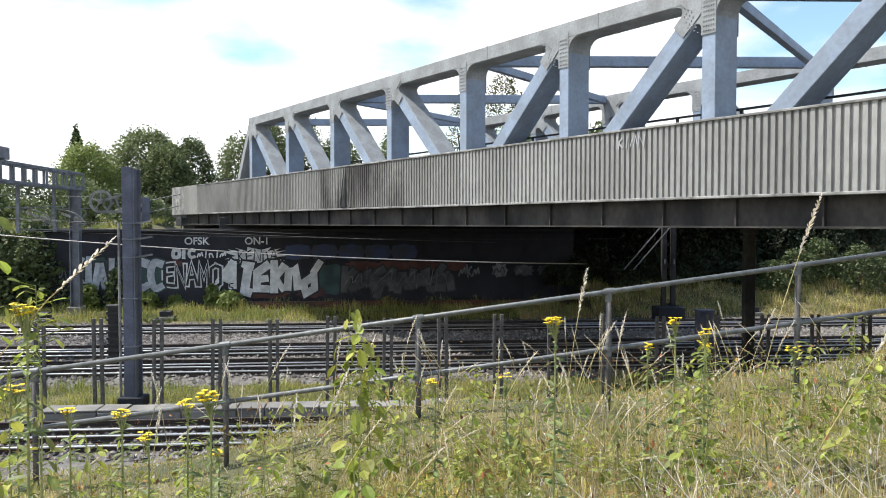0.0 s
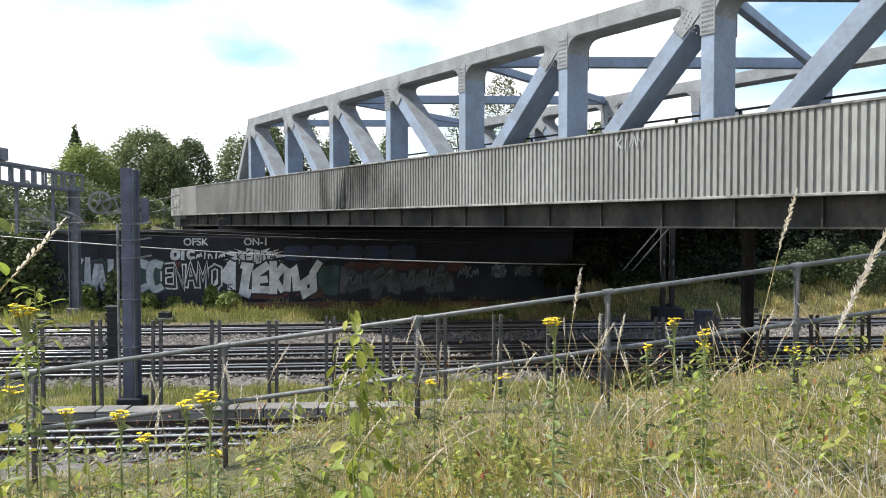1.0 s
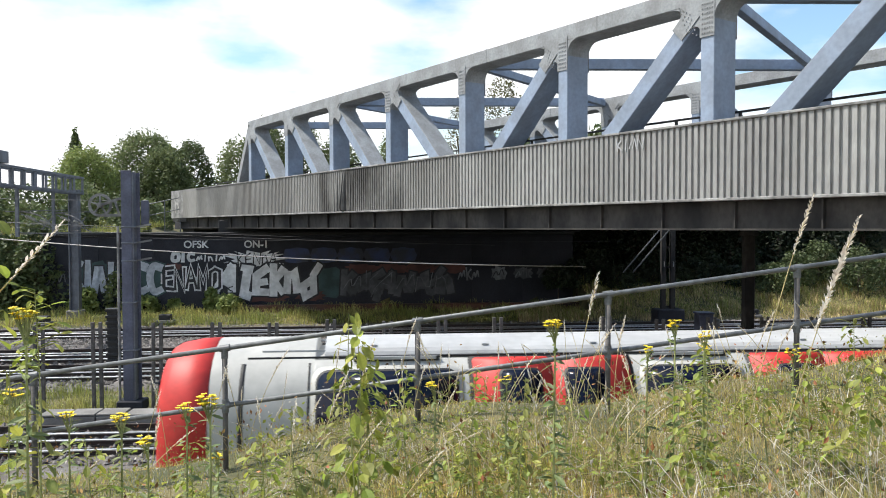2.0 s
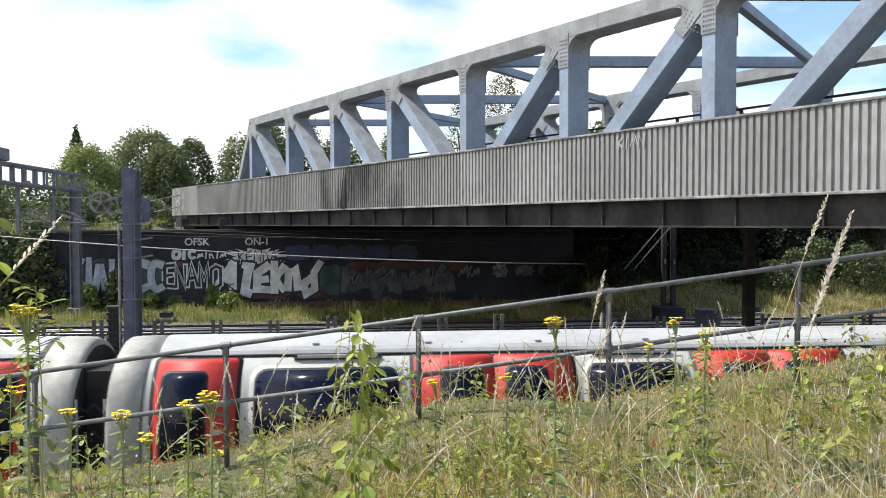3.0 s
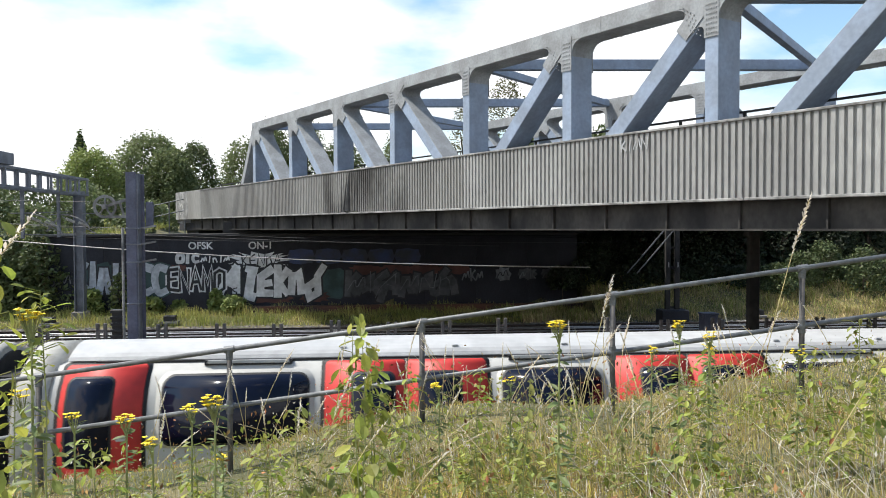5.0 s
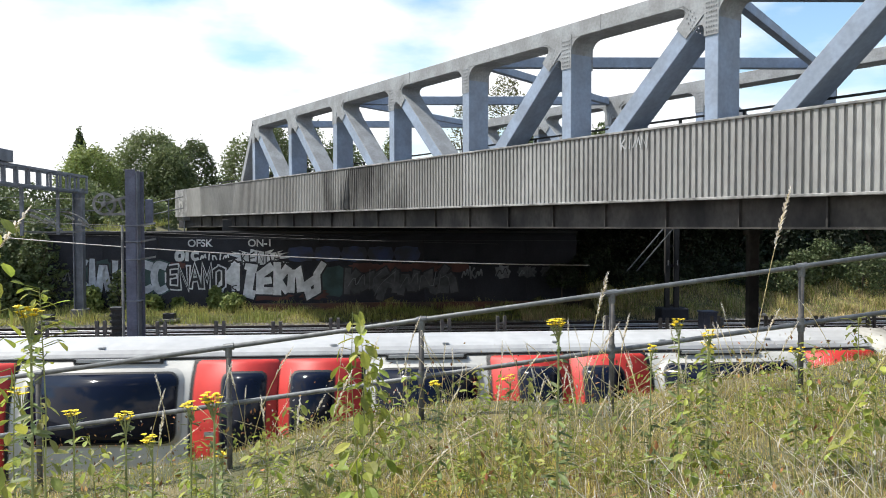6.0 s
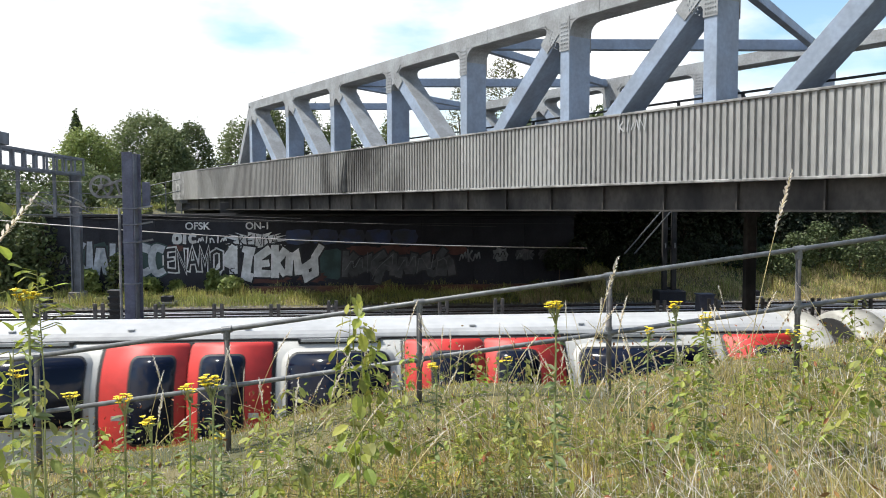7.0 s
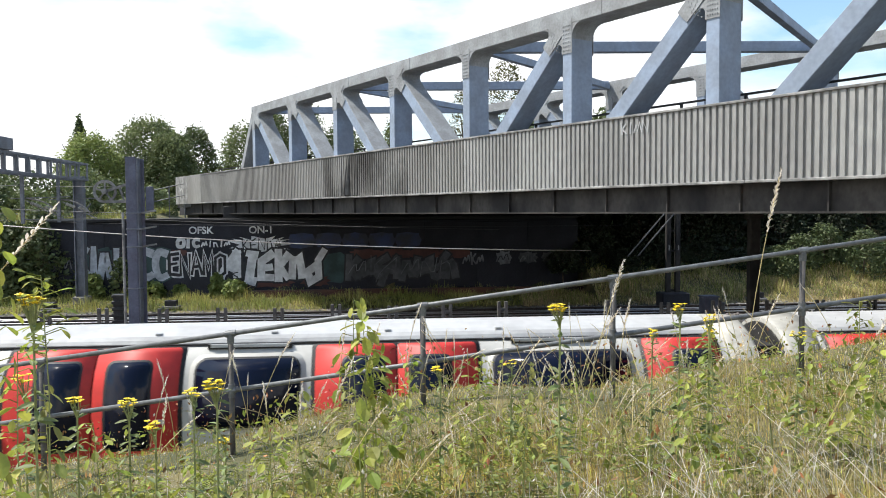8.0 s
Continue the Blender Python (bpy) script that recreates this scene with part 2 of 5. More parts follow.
def pipe(bm, points, radii, seg=6):
    """One unbroken round tube along the points."""
    rows = []
    for i, p in enumerate(points):
        a, b = Vector(points[max(0, i - 1)]), Vector(points[min(len(points) - 1, i + 1)])
        t = (b - a).normalized()
        u = t.cross(Vector((0.3, 0.9, 0.2))).normalized()
        v = t.cross(u)
        r = radii[i] if isinstance(radii, (list, tuple)) else radii
        rows.append([bm.verts.new(Vector(p) + (u * math.cos(6.2832 * k / seg) + v * math.sin(6.2832 * k / seg)) * r) for k in range(seg)])
    for a, b in zip(rows, rows[1:]):
        for k in range(seg):
            bm.faces.new((a[k], a[(k + 1) % seg], b[(k + 1) % seg], b[k]))
    bm.faces.new(rows[0][::-1])
    bm.faces.new(rows[-1])
    return bm


def slab(bm, outline, depth, m=None):
    """A flat plate from an outline in x and z, with its depth along y."""
    m = m if m is not None else Matrix()
    a = [bm.verts.new(m @ Vector((x, 0, z))) for x, z in outline]
    b = [bm.verts.new(m @ Vector((x, depth, z))) for x, z in outline]
    n = len(a)
    bm.faces.new(a)
    bm.faces.new(b[::-1])
    for i in range(n):
        bm.faces.new((a[i], b[i], b[(i + 1) % n], a[(i + 1) % n]))
    return bm


TURN = 4.87
TRACK = pose(0, 0, 0, 0, 0, TURN)
CT = math.cos(radians(TURN))
TT = math.tan(radians(TURN))


# ---- ground ----
def ground_height(x, y):
    d = y - x * TT
    bank = 3.08 + 0.139 * x + 0.02 * math.sin(x * 3.1) + 0.03 * math.sin(x * 1.3 + y * 2.0)
    bank -= 0.13 * min(1.0, max(0.0, (x - 0.1) / 1.2)) * min(1.0, max(0.0, (y - 2.5) / 2.0))
    bank -= 0.16 * min(1.0, max(0.0, (-0.6 - x) / 1.2)) * min(1.0, max(0.0, (y - 4.0) / 2.0))
    bank = min(max(bank, 1.2), 5.2)
    foot = -0.22
    if y < 7.6:
        z = bank
    elif d < 11.7:
        k = min(1.0, max(0.0, (y - 7.6) / (11.7 + x * TT - 7.6)))
        z = bank + (foot - bank) * k
    else:
        z = foot
    if d > 46.3:
        rise = min(1.0, (d - 46.3) / 10)
        z = (4.0 + 1.0 * rise if x < -18.5 else 3.7) if x < 8 else 1.8 + 3.6 * rise
    elif d > 41.0:
        z += (0.35 if x < 8 else 2.0) * (d - 41.0) / 5.3
    return z


def grid_axis(spans):
    out = []
    for a, b, n in spans:
        out += [a + (b - a) * i / n for i in range(n)]
    return out + [spans[-1][1]]


def build_ground():
    xs = grid_axis([(-1500, -90, 8), (-90, -12, 26), (-12, 14, 104), (14, 110, 28), (110, 1500, 8)])
    ys = grid_axis([(-400, -6, 8), (-6, 13, 76), (13, 60, 64), (60, 120, 10), (120, 2500, 9)])
    verts = [(x, y, ground_height(x, y)) for y in ys for x in xs]
    w = len(xs)
    faces = [(j * w + i, j * w + i + 1, (j + 1) * w + i + 1, (j + 1) * w + i) for j in range(len(ys) - 1) for i in range(w - 1)]
    ob = raw("ground", verts, faces, M_SOIL, None, "grassy embankment and railway land", True)
    tagged(ob, kind="structure", category="ground")


build_ground()


def build_track_beds():
    for i, (a, b) in enumerate(((11.9, 21.0), (24.9, 40.6))):
        bm = bmesh.new()
        nu, nv = 260, int((b - a) / 0.3)
        rows = []
        for j in range(nv + 1):
            v = a + (b - a) * j / nv
            rows.append([bm.verts.new((u, v * CT, (-0.16 if 0 < j < nv else -0.3) + 0.05 * noise.noise((u * 1.7, v * 2.3, i)) + 0.03 * noise.noise((u * 5.1, v * 6.0, 3)))) for u in
                         (-45 + 95 * k / nu for k in range(nu + 1))])
        for j in range(nv):
            for k in range(nu):
                bm.faces.new((rows[j][k], rows[j][k + 1], rows[j + 1][k + 1], rows[j + 1][k]))
        solid("ballast_bed", bm, M_BALLAST, "grey stone ballast under the railway tracks", "ballast", kind="stuff", m=TRACK, smooth=False)


build_track_beds()


def build_stones():
    rng = np.random.default_rng(12)
    verts, faces = [], []
    shape = [(1, 0, 0), (-1, 0, 0), (0, 1, 0), (0, -1, 0), (0, 0, 1), (0, 0, -0.6)]
    tris = [(0, 2, 4), (2, 1, 4), (1, 3, 4), (3, 0, 4)]
    for i in range(26000):
        d = rng.uniform(17.0, 40.4) if i % 4 else rng.uniform(31.5, 36.0)
        if 20.9 < d < 25.0:
            continue
        x = rng.uniform(-0.62, 0.62) * (d + 2)
        c = Vector((x, d + x * TT, -0.15 + rng.uniform(0, 0.05)))
        q = Euler((0, 0, rng.uniform(0, 6.28))).to_matrix()
        b = len(verts)
        for v in shape:
            verts.append(c + q @ Vector((v[0] * rng.uniform(0.05, 0.1), v[1] * rng.uniform(0.04, 0.09), v[2] * rng.uniform(0.03, 0.08))))
        faces += [tuple(b + k for k in t) for t in tris]
    tagged(raw("ballast_stones", verts, faces, M_STONE, None, "loose grey and brown ballast stones between the rails"), kind="stuff", category="ballast")


build_stones()


def build_track(d, lo=-60.0, hi=160.0, detail=True):
    track = thing("railway_track", TRACK @ Matrix.Translation((0, d * CT, 0)), "four-rail railway track with dark sleepers on ballast", "railway track", "tracks in the cutting")
    for off, wide, top, mat in ((-0.72, 0.07, 0.0, M_RAIL), (0.72, 0.07, 0.0, M_RAIL), (0.0, 0.075, 0.03, M_RAIL), (1.3, 0.075, 0.05, M_RUST)):
        bm = bmesh.new()
        box(bm, ((lo + hi) / 2, off, top - 0.02), (hi - lo, wide, 0.04), 0.008)
        rail = part("rail", bm, mat, track)
        bm = bmesh.new()
        box(bm, ((lo + hi) / 2, off, top - 0.085), (hi - lo, 0.022, 0.09))
        box(bm, ((lo + hi) / 2, off, top - 0.14), (hi - lo, 0.13, 0.025))
        part("rail_web", bm, M_RUST, rail)
    bm = bmesh.new()
    box(bm, (0, 0, 0), (0.25, 2.6, 0.14), 0.02)
    first = part("sleeper", bm, M_SLEEPER, track)
    first.location = (-30, 0, -0.21)
    for i in range(1, 85):
        one = new("sleeper", first.data)
        one.parent, one.location = track, (-30 + i * 0.72, 0, -0.21)


for depth in (13.5, 18.45, 27.1, 30.75, 37.0):
    build_track(depth)


# ---- bridge ----
BRIDGE = Matrix.Translation((-18.3, 54.06, 0)) @ pose(0, 0, 0, 0, 0, -55.9)
NODES = [14.5 + 4.795 * i for i in range(9)]
SKEW = (6.06, 10.11)
LEFT, RIGHT = 0.0, 62.0


def knee(bm, c, p, q, y0, y1):
    """Filled corner at c with a hollow curve from p to q."""
    c, p, q = Vector(c), Vector(p), Vector(q)
    pts = [c] + [p * (1 - t) ** 2 + c * (2 * t * (1 - t)) + q * t * t for t in (k / 8 for k in range(9))]
    a = [bm.verts.new((v.x, y0, v.y)) for v in pts]
    b = [bm.verts.new((v.x, y1, v.y)) for v in pts]
    n = len(pts)
    for i in range(1, n - 1):
        bm.faces.new((a[0], a[i], a[i + 1]))
        bm.faces.new((b[0], b[i + 1], b[i]))
    for i in range(n):
        j = (i + 1) % n
        bm.faces.new((a[i], b[i], b[j], a[j]))


def truss(label, y0, shift):
    ob = thing("bridge_truss", BRIDGE @ Matrix.Translation((shift, y0, 0)), label, "truss", "steel trusses of the bridge")
    top, low = 10.09, 5.72
    xs = NODES
    bm = bmesh.new()
    bar(bm, (xs[0] - 0.25, 0.40, top), (xs[8] + 0.25, 0.40, top), 0.80, 0.42, 0.015)
    chord = part("top_chord", bm, M_CHORD, ob, "weathered grey box chord")
    for x in xs[1:8]:
        bm = bmesh.new()
        box(bm, (x + 1.3, 0.40, top), (0.03, 0.816, 0.436))
        part("splice_plate", bm, M_CHORD, chord)
    bm = bmesh.new()
    bar(bm, (xs[0] - 3.2, 0.40, low), (xs[8] + 3.2, 0.40, low), 0.80, 0.5, 0.015)
    part("bottom_chord", bm, M_CHORD, ob)
    for a, b in ((xs[0] - 2.75, xs[0]), (xs[8] + 2.75, xs[8])):
        bm = bmesh.new()
        bar(bm, (a, 0.40, low), (b, 0.40, top), 0.80, 0.34, 0.012)
        part("end_post", bm, M_CHORD, ob)
    under = top - 0.21
    for i, x in enumerate(xs):
        bm = bmesh.new()
        bar(bm, (x, 0.40, low), (x, 0.40, under), 0.78, 0.37, 0.012, up=(1, 0, 0))
        part("vertical", bm, M_STEEL, ob)
        tie = -1 if i > 4 else (1 if i < 4 else 0)
        bm = bmesh.new()
        for sx in (-1, 1):
            if sx == tie:
                knee(bm, (x + sx * 0.47, under), (x + sx * 1.12, under), (x + sx * 0.95, under - 0.45), 0.004, 0.796)
                knee(bm, (x + sx * 0.18, under - 0.30), (x + sx * 0.18, under - 0.85), (x + sx * 0.55, under - 0.64), 0.004, 0.796)
            else:
                knee(bm, (x + sx * 0.18, under), (x + sx * 0.62, under), (x + sx * 0.18, under - 0.5), 0.004, 0.796)
                if not tie:
                    continue
        gusset = part("gusset", bm, M_CHORD, ob, "rounded gusset plate")
        shapes = [[(-0.2, 0.12), (0.2, 0.12), (0.2, -0.80), (-0.2, -0.80)]]
        if tie:
            shapes.append([(u * tie, v) for u, v in ((0.2, 0.12), (0.9, 0.12), (0.62, -0.12), (0.99, -0.48), (0.71, -0.76), (0.2, -0.29))])
        for y in (-0.012, 0.80):
            for k, shape in enumerate(shapes):
                bm = bmesh.new()
                slab(bm, [(x + u, under + v) for u, v in shape], 0.012 + 0.002 * k, Matrix.Translation((0, y - 0.002 * k * (1 if y < 0 else 0), 0)))
                part("gusset_plate", bm, M_CHORD, gusset)
        bm = bmesh.new()
        if i >= 3:
            for k in range(5):
                for j in range(7):
                    u, v = -0.13 + 0.065 * k, -0.05 - 0.11 * j
                    tube(bm, (x + u, -0.03, under + v), (x + u, -0.012, under + v), 0.017, seg=6)
            if tie:
                for k in range(4):
                    for j in range(5):
                        u, v = tie * (0.28 + 0.10 * k + 0.05 * j), -0.62 + 0.13 * j + 0.06 * k - 0.1
                        tube(bm, (x + u, -0.03, under + v), (x + u, -0.012, under + v), 0.017, seg=6)
            tagged(part("bolts", bm, M_CHORD, gusset), kind="stuff")
        else:
            bm.free()
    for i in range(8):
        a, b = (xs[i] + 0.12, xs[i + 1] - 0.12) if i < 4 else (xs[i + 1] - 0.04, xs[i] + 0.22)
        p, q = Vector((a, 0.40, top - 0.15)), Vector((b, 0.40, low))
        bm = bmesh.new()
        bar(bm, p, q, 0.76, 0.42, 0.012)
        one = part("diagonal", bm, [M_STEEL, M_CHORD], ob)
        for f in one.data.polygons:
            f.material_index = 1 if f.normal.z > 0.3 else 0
    return ob


truss("blue-grey painted steel truss of the road bridge", 0.08, 0.0)
truss("blue-grey painted steel truss of the road bridge", 0.08 + SKEW[1], SKEW[0])


def bridge_deck():
    ob = thing("road_bridge", BRIDGE, "skewed road bridge deck with ribbed cladding over the railway", "bridge")
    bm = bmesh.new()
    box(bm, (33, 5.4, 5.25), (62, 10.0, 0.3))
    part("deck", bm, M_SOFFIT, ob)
    pitch = 0.176
    for k in range(16):
        a, b = 5.5 + k * 20 * pitch, 5.5 + (k + 1) * 20 * pitch
        bm = bmesh.new()
        pts = []
        for r in range(20):
            u = a + r * pitch
            pts += [(u, 0.0), (u + 0.100, 0.0), (u + 0.110, 0.05), (u + 0.166, 0.05)]
        pts.append((b, 0.0))
        lo = []
        for x, y in pts:
            hit = max(0.0, 1.0 - abs(x - 25.3) / 1.1)
            lo.append(bm.verts.new((x, y - hit * (0.05 + 0.13 * math.sin(x * 9.0)), 5.40 + hit * (0.05 + 0.07 * math.sin(x * 7.0 + 1)))))
        hi = [bm.verts.new((x, y, 7.09)) for x, y in pts]
        for i in range(len(pts) - 1):
            bm.faces.new((lo[i], lo[i + 1], hi[i + 1], hi[i]))
        part("cladding_panel", bm, M_FASCIA if k > 7 else (M_SOOT if k in (5, 6) else M_FASCIA2), ob, "dented soot-streaked ribbed cladding" if k in (5, 6) else "grey ribbed cladding")
        bm = bmesh.new()
        box(bm, ((a + b) / 2, 0.03, 5.37), (b - a, 0.12, 0.065), 0.012)
        part("drip_edge", bm, M_LIP, ob)
        bm = bmesh.new()
        box(bm, ((a + b) / 2, 0.035, 7.12), (b - a, 0.14, 0.06), 0.012)
        part("coping", bm, M_LIP, ob)
    bm = bmesh.new()
    box(bm, (31, 0.16, 6.25), (56, 0.1, 1.6))
    part("cladding_backing", bm, M_SOFFIT, ob)
    for a, b, mat in ((0.0, 2.72, M_LIP), (2.724, 5.498, M_FASCIA2)):
        bm = bmesh.new()
        box(bm, ((a + b) / 2, 0.06, 6.24), (b - a, 0.14, 1.82), 0.015)
        part("end_panel", bm, mat, ob, "plain pale end panel")
    bm = bmesh.new()
    box(bm, (0.6, 2.4, 6.1), (1.2, 4.6, 2.0), 0.02)
    part("end_block", bm, M_CONC, ob)
    bm = bmesh.new()
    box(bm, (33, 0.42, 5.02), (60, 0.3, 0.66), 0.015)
    girder = part("edge_girder", bm, M_SOFFIT, ob, "soot-stained edge girder, under-bridge shade in its colour")
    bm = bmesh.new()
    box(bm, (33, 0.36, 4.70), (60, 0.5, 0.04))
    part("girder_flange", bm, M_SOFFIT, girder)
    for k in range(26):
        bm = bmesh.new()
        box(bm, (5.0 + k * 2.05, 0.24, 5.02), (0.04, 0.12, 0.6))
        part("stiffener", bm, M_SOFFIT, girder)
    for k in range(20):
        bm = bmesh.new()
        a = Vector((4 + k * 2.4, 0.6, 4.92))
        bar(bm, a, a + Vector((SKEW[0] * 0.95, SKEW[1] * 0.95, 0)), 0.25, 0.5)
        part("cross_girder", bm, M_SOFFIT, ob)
    # Unseen deck, added only to throw shade on the far bank and wall.
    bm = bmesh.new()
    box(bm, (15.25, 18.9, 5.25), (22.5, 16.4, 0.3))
    part("unseen_shade_deck", bm, M_SOFFIT, ob)
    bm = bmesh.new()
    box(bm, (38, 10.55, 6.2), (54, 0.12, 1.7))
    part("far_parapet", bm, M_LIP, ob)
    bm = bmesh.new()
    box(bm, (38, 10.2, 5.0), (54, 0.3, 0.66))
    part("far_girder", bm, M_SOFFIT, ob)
    top = 10.12
    for i in range(0, 9, 2):
        x = NODES[i]
        bm = bmesh.new()
        bar(bm, (x, 0.7, top), (x + SKEW[0], SKEW[1], top), 0.30, 0.34, 0.01)
        part("portal_beam", bm, M_STEEL, ob)
        if i:
            bm = bmesh.new()
            bar(bm, (x, 0.7, top - 0.03), (NODES[i - 2] + SKEW[0], SKEW[1], top - 0.03), 0.22, 0.26, 0.01)
            part("wind_brace", bm, M_STEEL, ob)
    return ob


def bridge_railing():
    ob = thing("footway_railing", BRIDGE, "dark two-rail railing along the bridge footway", "railing")
    for z in (7.42, 7.28):
        bm = bmesh.new()
        box(bm, (34, 1.0, z), (56, 0.05, 0.05))
        part("rail", bm, M_BLACK, ob)
    for k in range(30):
        bm = bmesh.new()
        box(bm, (6.5 + k * 1.85, 1.0, 6.42), (0.06, 0.06, 2.04))
        part("post", bm, M_BLACK, ob)


bridge_railing()
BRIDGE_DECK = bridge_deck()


# ---- graffiti wall ----
def near_track(x, y, z=0.0):
    return Matrix.Translation((x, y, z)) @ TRACK


WALL = near_track(0, 45.7)


def soften(points, rounds):
    """Cut the corners of a line, so that it bends like an arm's sweep."""
    for _ in range(rounds):
        out = [points[0]]
        for a, b in zip(points, points[1:]):
            out += [a.lerp(b, 0.25), a.lerp(b, 0.75)]
        points = out + [points[-1]]
    return points


def sweep(bm, points, w0, w1, grow, y):
    """A flat sprayed stroke along the points, w0 wide at its start and w1 at its end."""
    n = len(points)
    left, right = [], []
    for k, p in enumerate(points):
        a = (points[k] - points[k - 1]).normalized() if k else (points[1] - points[0]).normalized()
        b = (points[k + 1] - points[k]).normalized() if k < n - 1 else a
        t = (a + b).normalized() if (a + b).length > 0.2 else a
        m = Vector((-t.y, t.x))
        stretch = min(1.7, 1.0 / max(0.35, abs(t.dot(a))))
        w = ((w0 + (w1 - w0) * k / (n - 1)) / 2 + grow) * stretch
        q = p + (t * (grow + 0.25 * w1) if k == n - 1 else (-t * (grow + 0.25 * w0) if k == 0 else t * 0))
        left.append(bm.verts.new((q.x + m.x * w, y, q.y + m.y * w)))
        right.append(bm.verts.new((q.x - m.x * w, y, q.y - m.y * w)))
    for k in range(n - 1):
        bm.faces.new((left[k], left[k + 1], right[k + 1], right[k]))


FORMS = {
    "E": [[(0.95, 1), (0, 0.95), (0.02, 0.05), (1, 0)], [(0, 0.5), (0.8, 0.55)]],
    "N": [[(0, 0), (0.05, 1), (0.9, 0), (1, 1)]],
    "A": [[(-0.05, 0), (0.45, 1), (1, 0)], [(0.2, 0.35), (0.8, 0.38)]],
    "M": [[(0, 0), (0.08, 1), (0.5, 0.35), (0.9, 1), (1, 0)]],
    "O": [[(0.5, 1), (0, 0.85), (0, 0.1), (0.5, 0), (1, 0.15), (0.98, 0.9), (0.45, 1)]],
    "blade": [[(-0.5, -0.25), (-0.35, 0.3), (0.55, 1.02)], [(0.5, 1.0), (0.72, 0.1)], [(0.1, 0.45), (0.7, 0.3)]],
    "post": [[(0.1, 1.0), (0.75, 0.92)], [(0.5, 1.0), (0.45, 0.0), (0.85, -0.06)]],
    "comb": [[(0.85, 1), (0.1, 0.72), (0.15, 0.12), (1, 0.1)], [(0.1, 0.45), (0.85, 0.5)]],
    "fork": [[(0.12, 1.05), (0.3, -0.05)], [(0.9, 0.9), (0.3, 0.45), (1.0, 0.0)]],
    "arch": [[(0.05, 0.75), (0.12, 0.02)], [(0.05, 0.55), (0.55, 0.75), (0.9, 0.05)]],
    "hook": [[(1.15, 1.1), (0.75, 0.72), (0.95, 0.1), (0.35, -0.08), (0.05, 0.3), (0.6, 0.5)]],
    "curl": [[(0.95, 0.9), (0.3, 1.0), (0.0, 0.55), (0.35, 0.0), (1.0, 0.15)]],
    "snake": [[(0.9, 1.0), (0.1, 0.85), (0.3, 0.5), (0.9, 0.35), (0.5, 0.0), (0.0, 0.12)]],
    "wave": [[(-0.1, 0.1), (0.3, 0.8), (0.5, 0.15), (0.85, 1.0), (1.05, 0.3)]],
    "bar": [[(0.5, 1), (0.45, 0)]],
}


def sprayed(name, forms, x0, x1, z0, z1, thick, mat, parent, y, rng, label="", outline=None, edge=0.07, bend=0, slant=0.0):
    """A row of sprayed forms between two stations and two heights, each with its outline."""
    step = (x1 - x0) / len(forms)
    fills, lines = bmesh.new(), bmesh.new()
    layer = 0
    for i, form in enumerate(forms):
        base, up, skew = x0 + step * i, rng.uniform(-0.06, 0.06) * (z1 - z0), slant + rng.uniform(-0.06, 0.1)
        for stroke in FORMS[form]:
            pts = [Vector((base + step * (0.08 + 0.84 * (u + skew * v)), z0 + up + (z1 - z0) * v)) for u, v in stroke]
            pts = soften(pts, bend)
            w0, w1 = thick * rng.uniform(0.8, 1.2), thick * rng.uniform(0.75, 1.25)
            if outline is not None:
                sweep(lines, pts, w0, w1, edge, y - 0.0004 * layer)
            sweep(fills, pts, w0, w1, 0.0, y - 0.016 - 0.0004 * layer)
            layer += 1
    ob = part(name, fills, mat, parent, label)
    if outline is not None:
        part("graffiti_outline", lines, outline, ob)
    else:
        lines.free()
    return ob


def lettering(text, x, z, size, mat, parent, label, bold=0.0):
    cu = bpy.data.curves.new("lettering", "FONT")
    cu.body, cu.size, cu.extrude, cu.offset = text, size, 0.002, bold
    tmp = new("lettering", cu)
    bpy.context.view_layer.update()
    me = bpy.data.meshes.new_from_object(tmp.evaluated_get(bpy.context.evaluated_depsgraph_get()))
    bpy.data.objects.remove(tmp)
    me.materials.clear()
    me.materials.append(mat)
    ob = new("painted_words", me)
    ob.parent = parent
    ob.matrix_local = Matrix.Translation((x, -0.008, z)) @ pose(0, 0, 0, 90, 0, 0)
    return tagged(ob, label)


def blotch(name, x0, x1, z0, z1, mat, parent, y, rng, spikes=18, rag=0.25, label=""):
    bm = bmesh.new()
    pts = []
    for k in range(spikes * 2):
        a = 2 * math.pi * k / (spikes * 2)
        r = 1.0 - (rag * rng.uniform(0.4, 1.2) if k % 2 else 0.0)
        pts.append(((x0 + x1) / 2 + (x1 - x0) / 2 * r * math.copysign(abs(math.cos(a)) ** 0.6, math.cos(a)), (z0 + z1) / 2 + (z1 - z0) / 2 * r * math.copysign(abs(math.sin(a)) ** 0.6, math.sin(a))))
    slab(bm, pts, 0.002, Matrix.Translation((0, y, 0)))
    return part(name, bm, mat, parent, label)


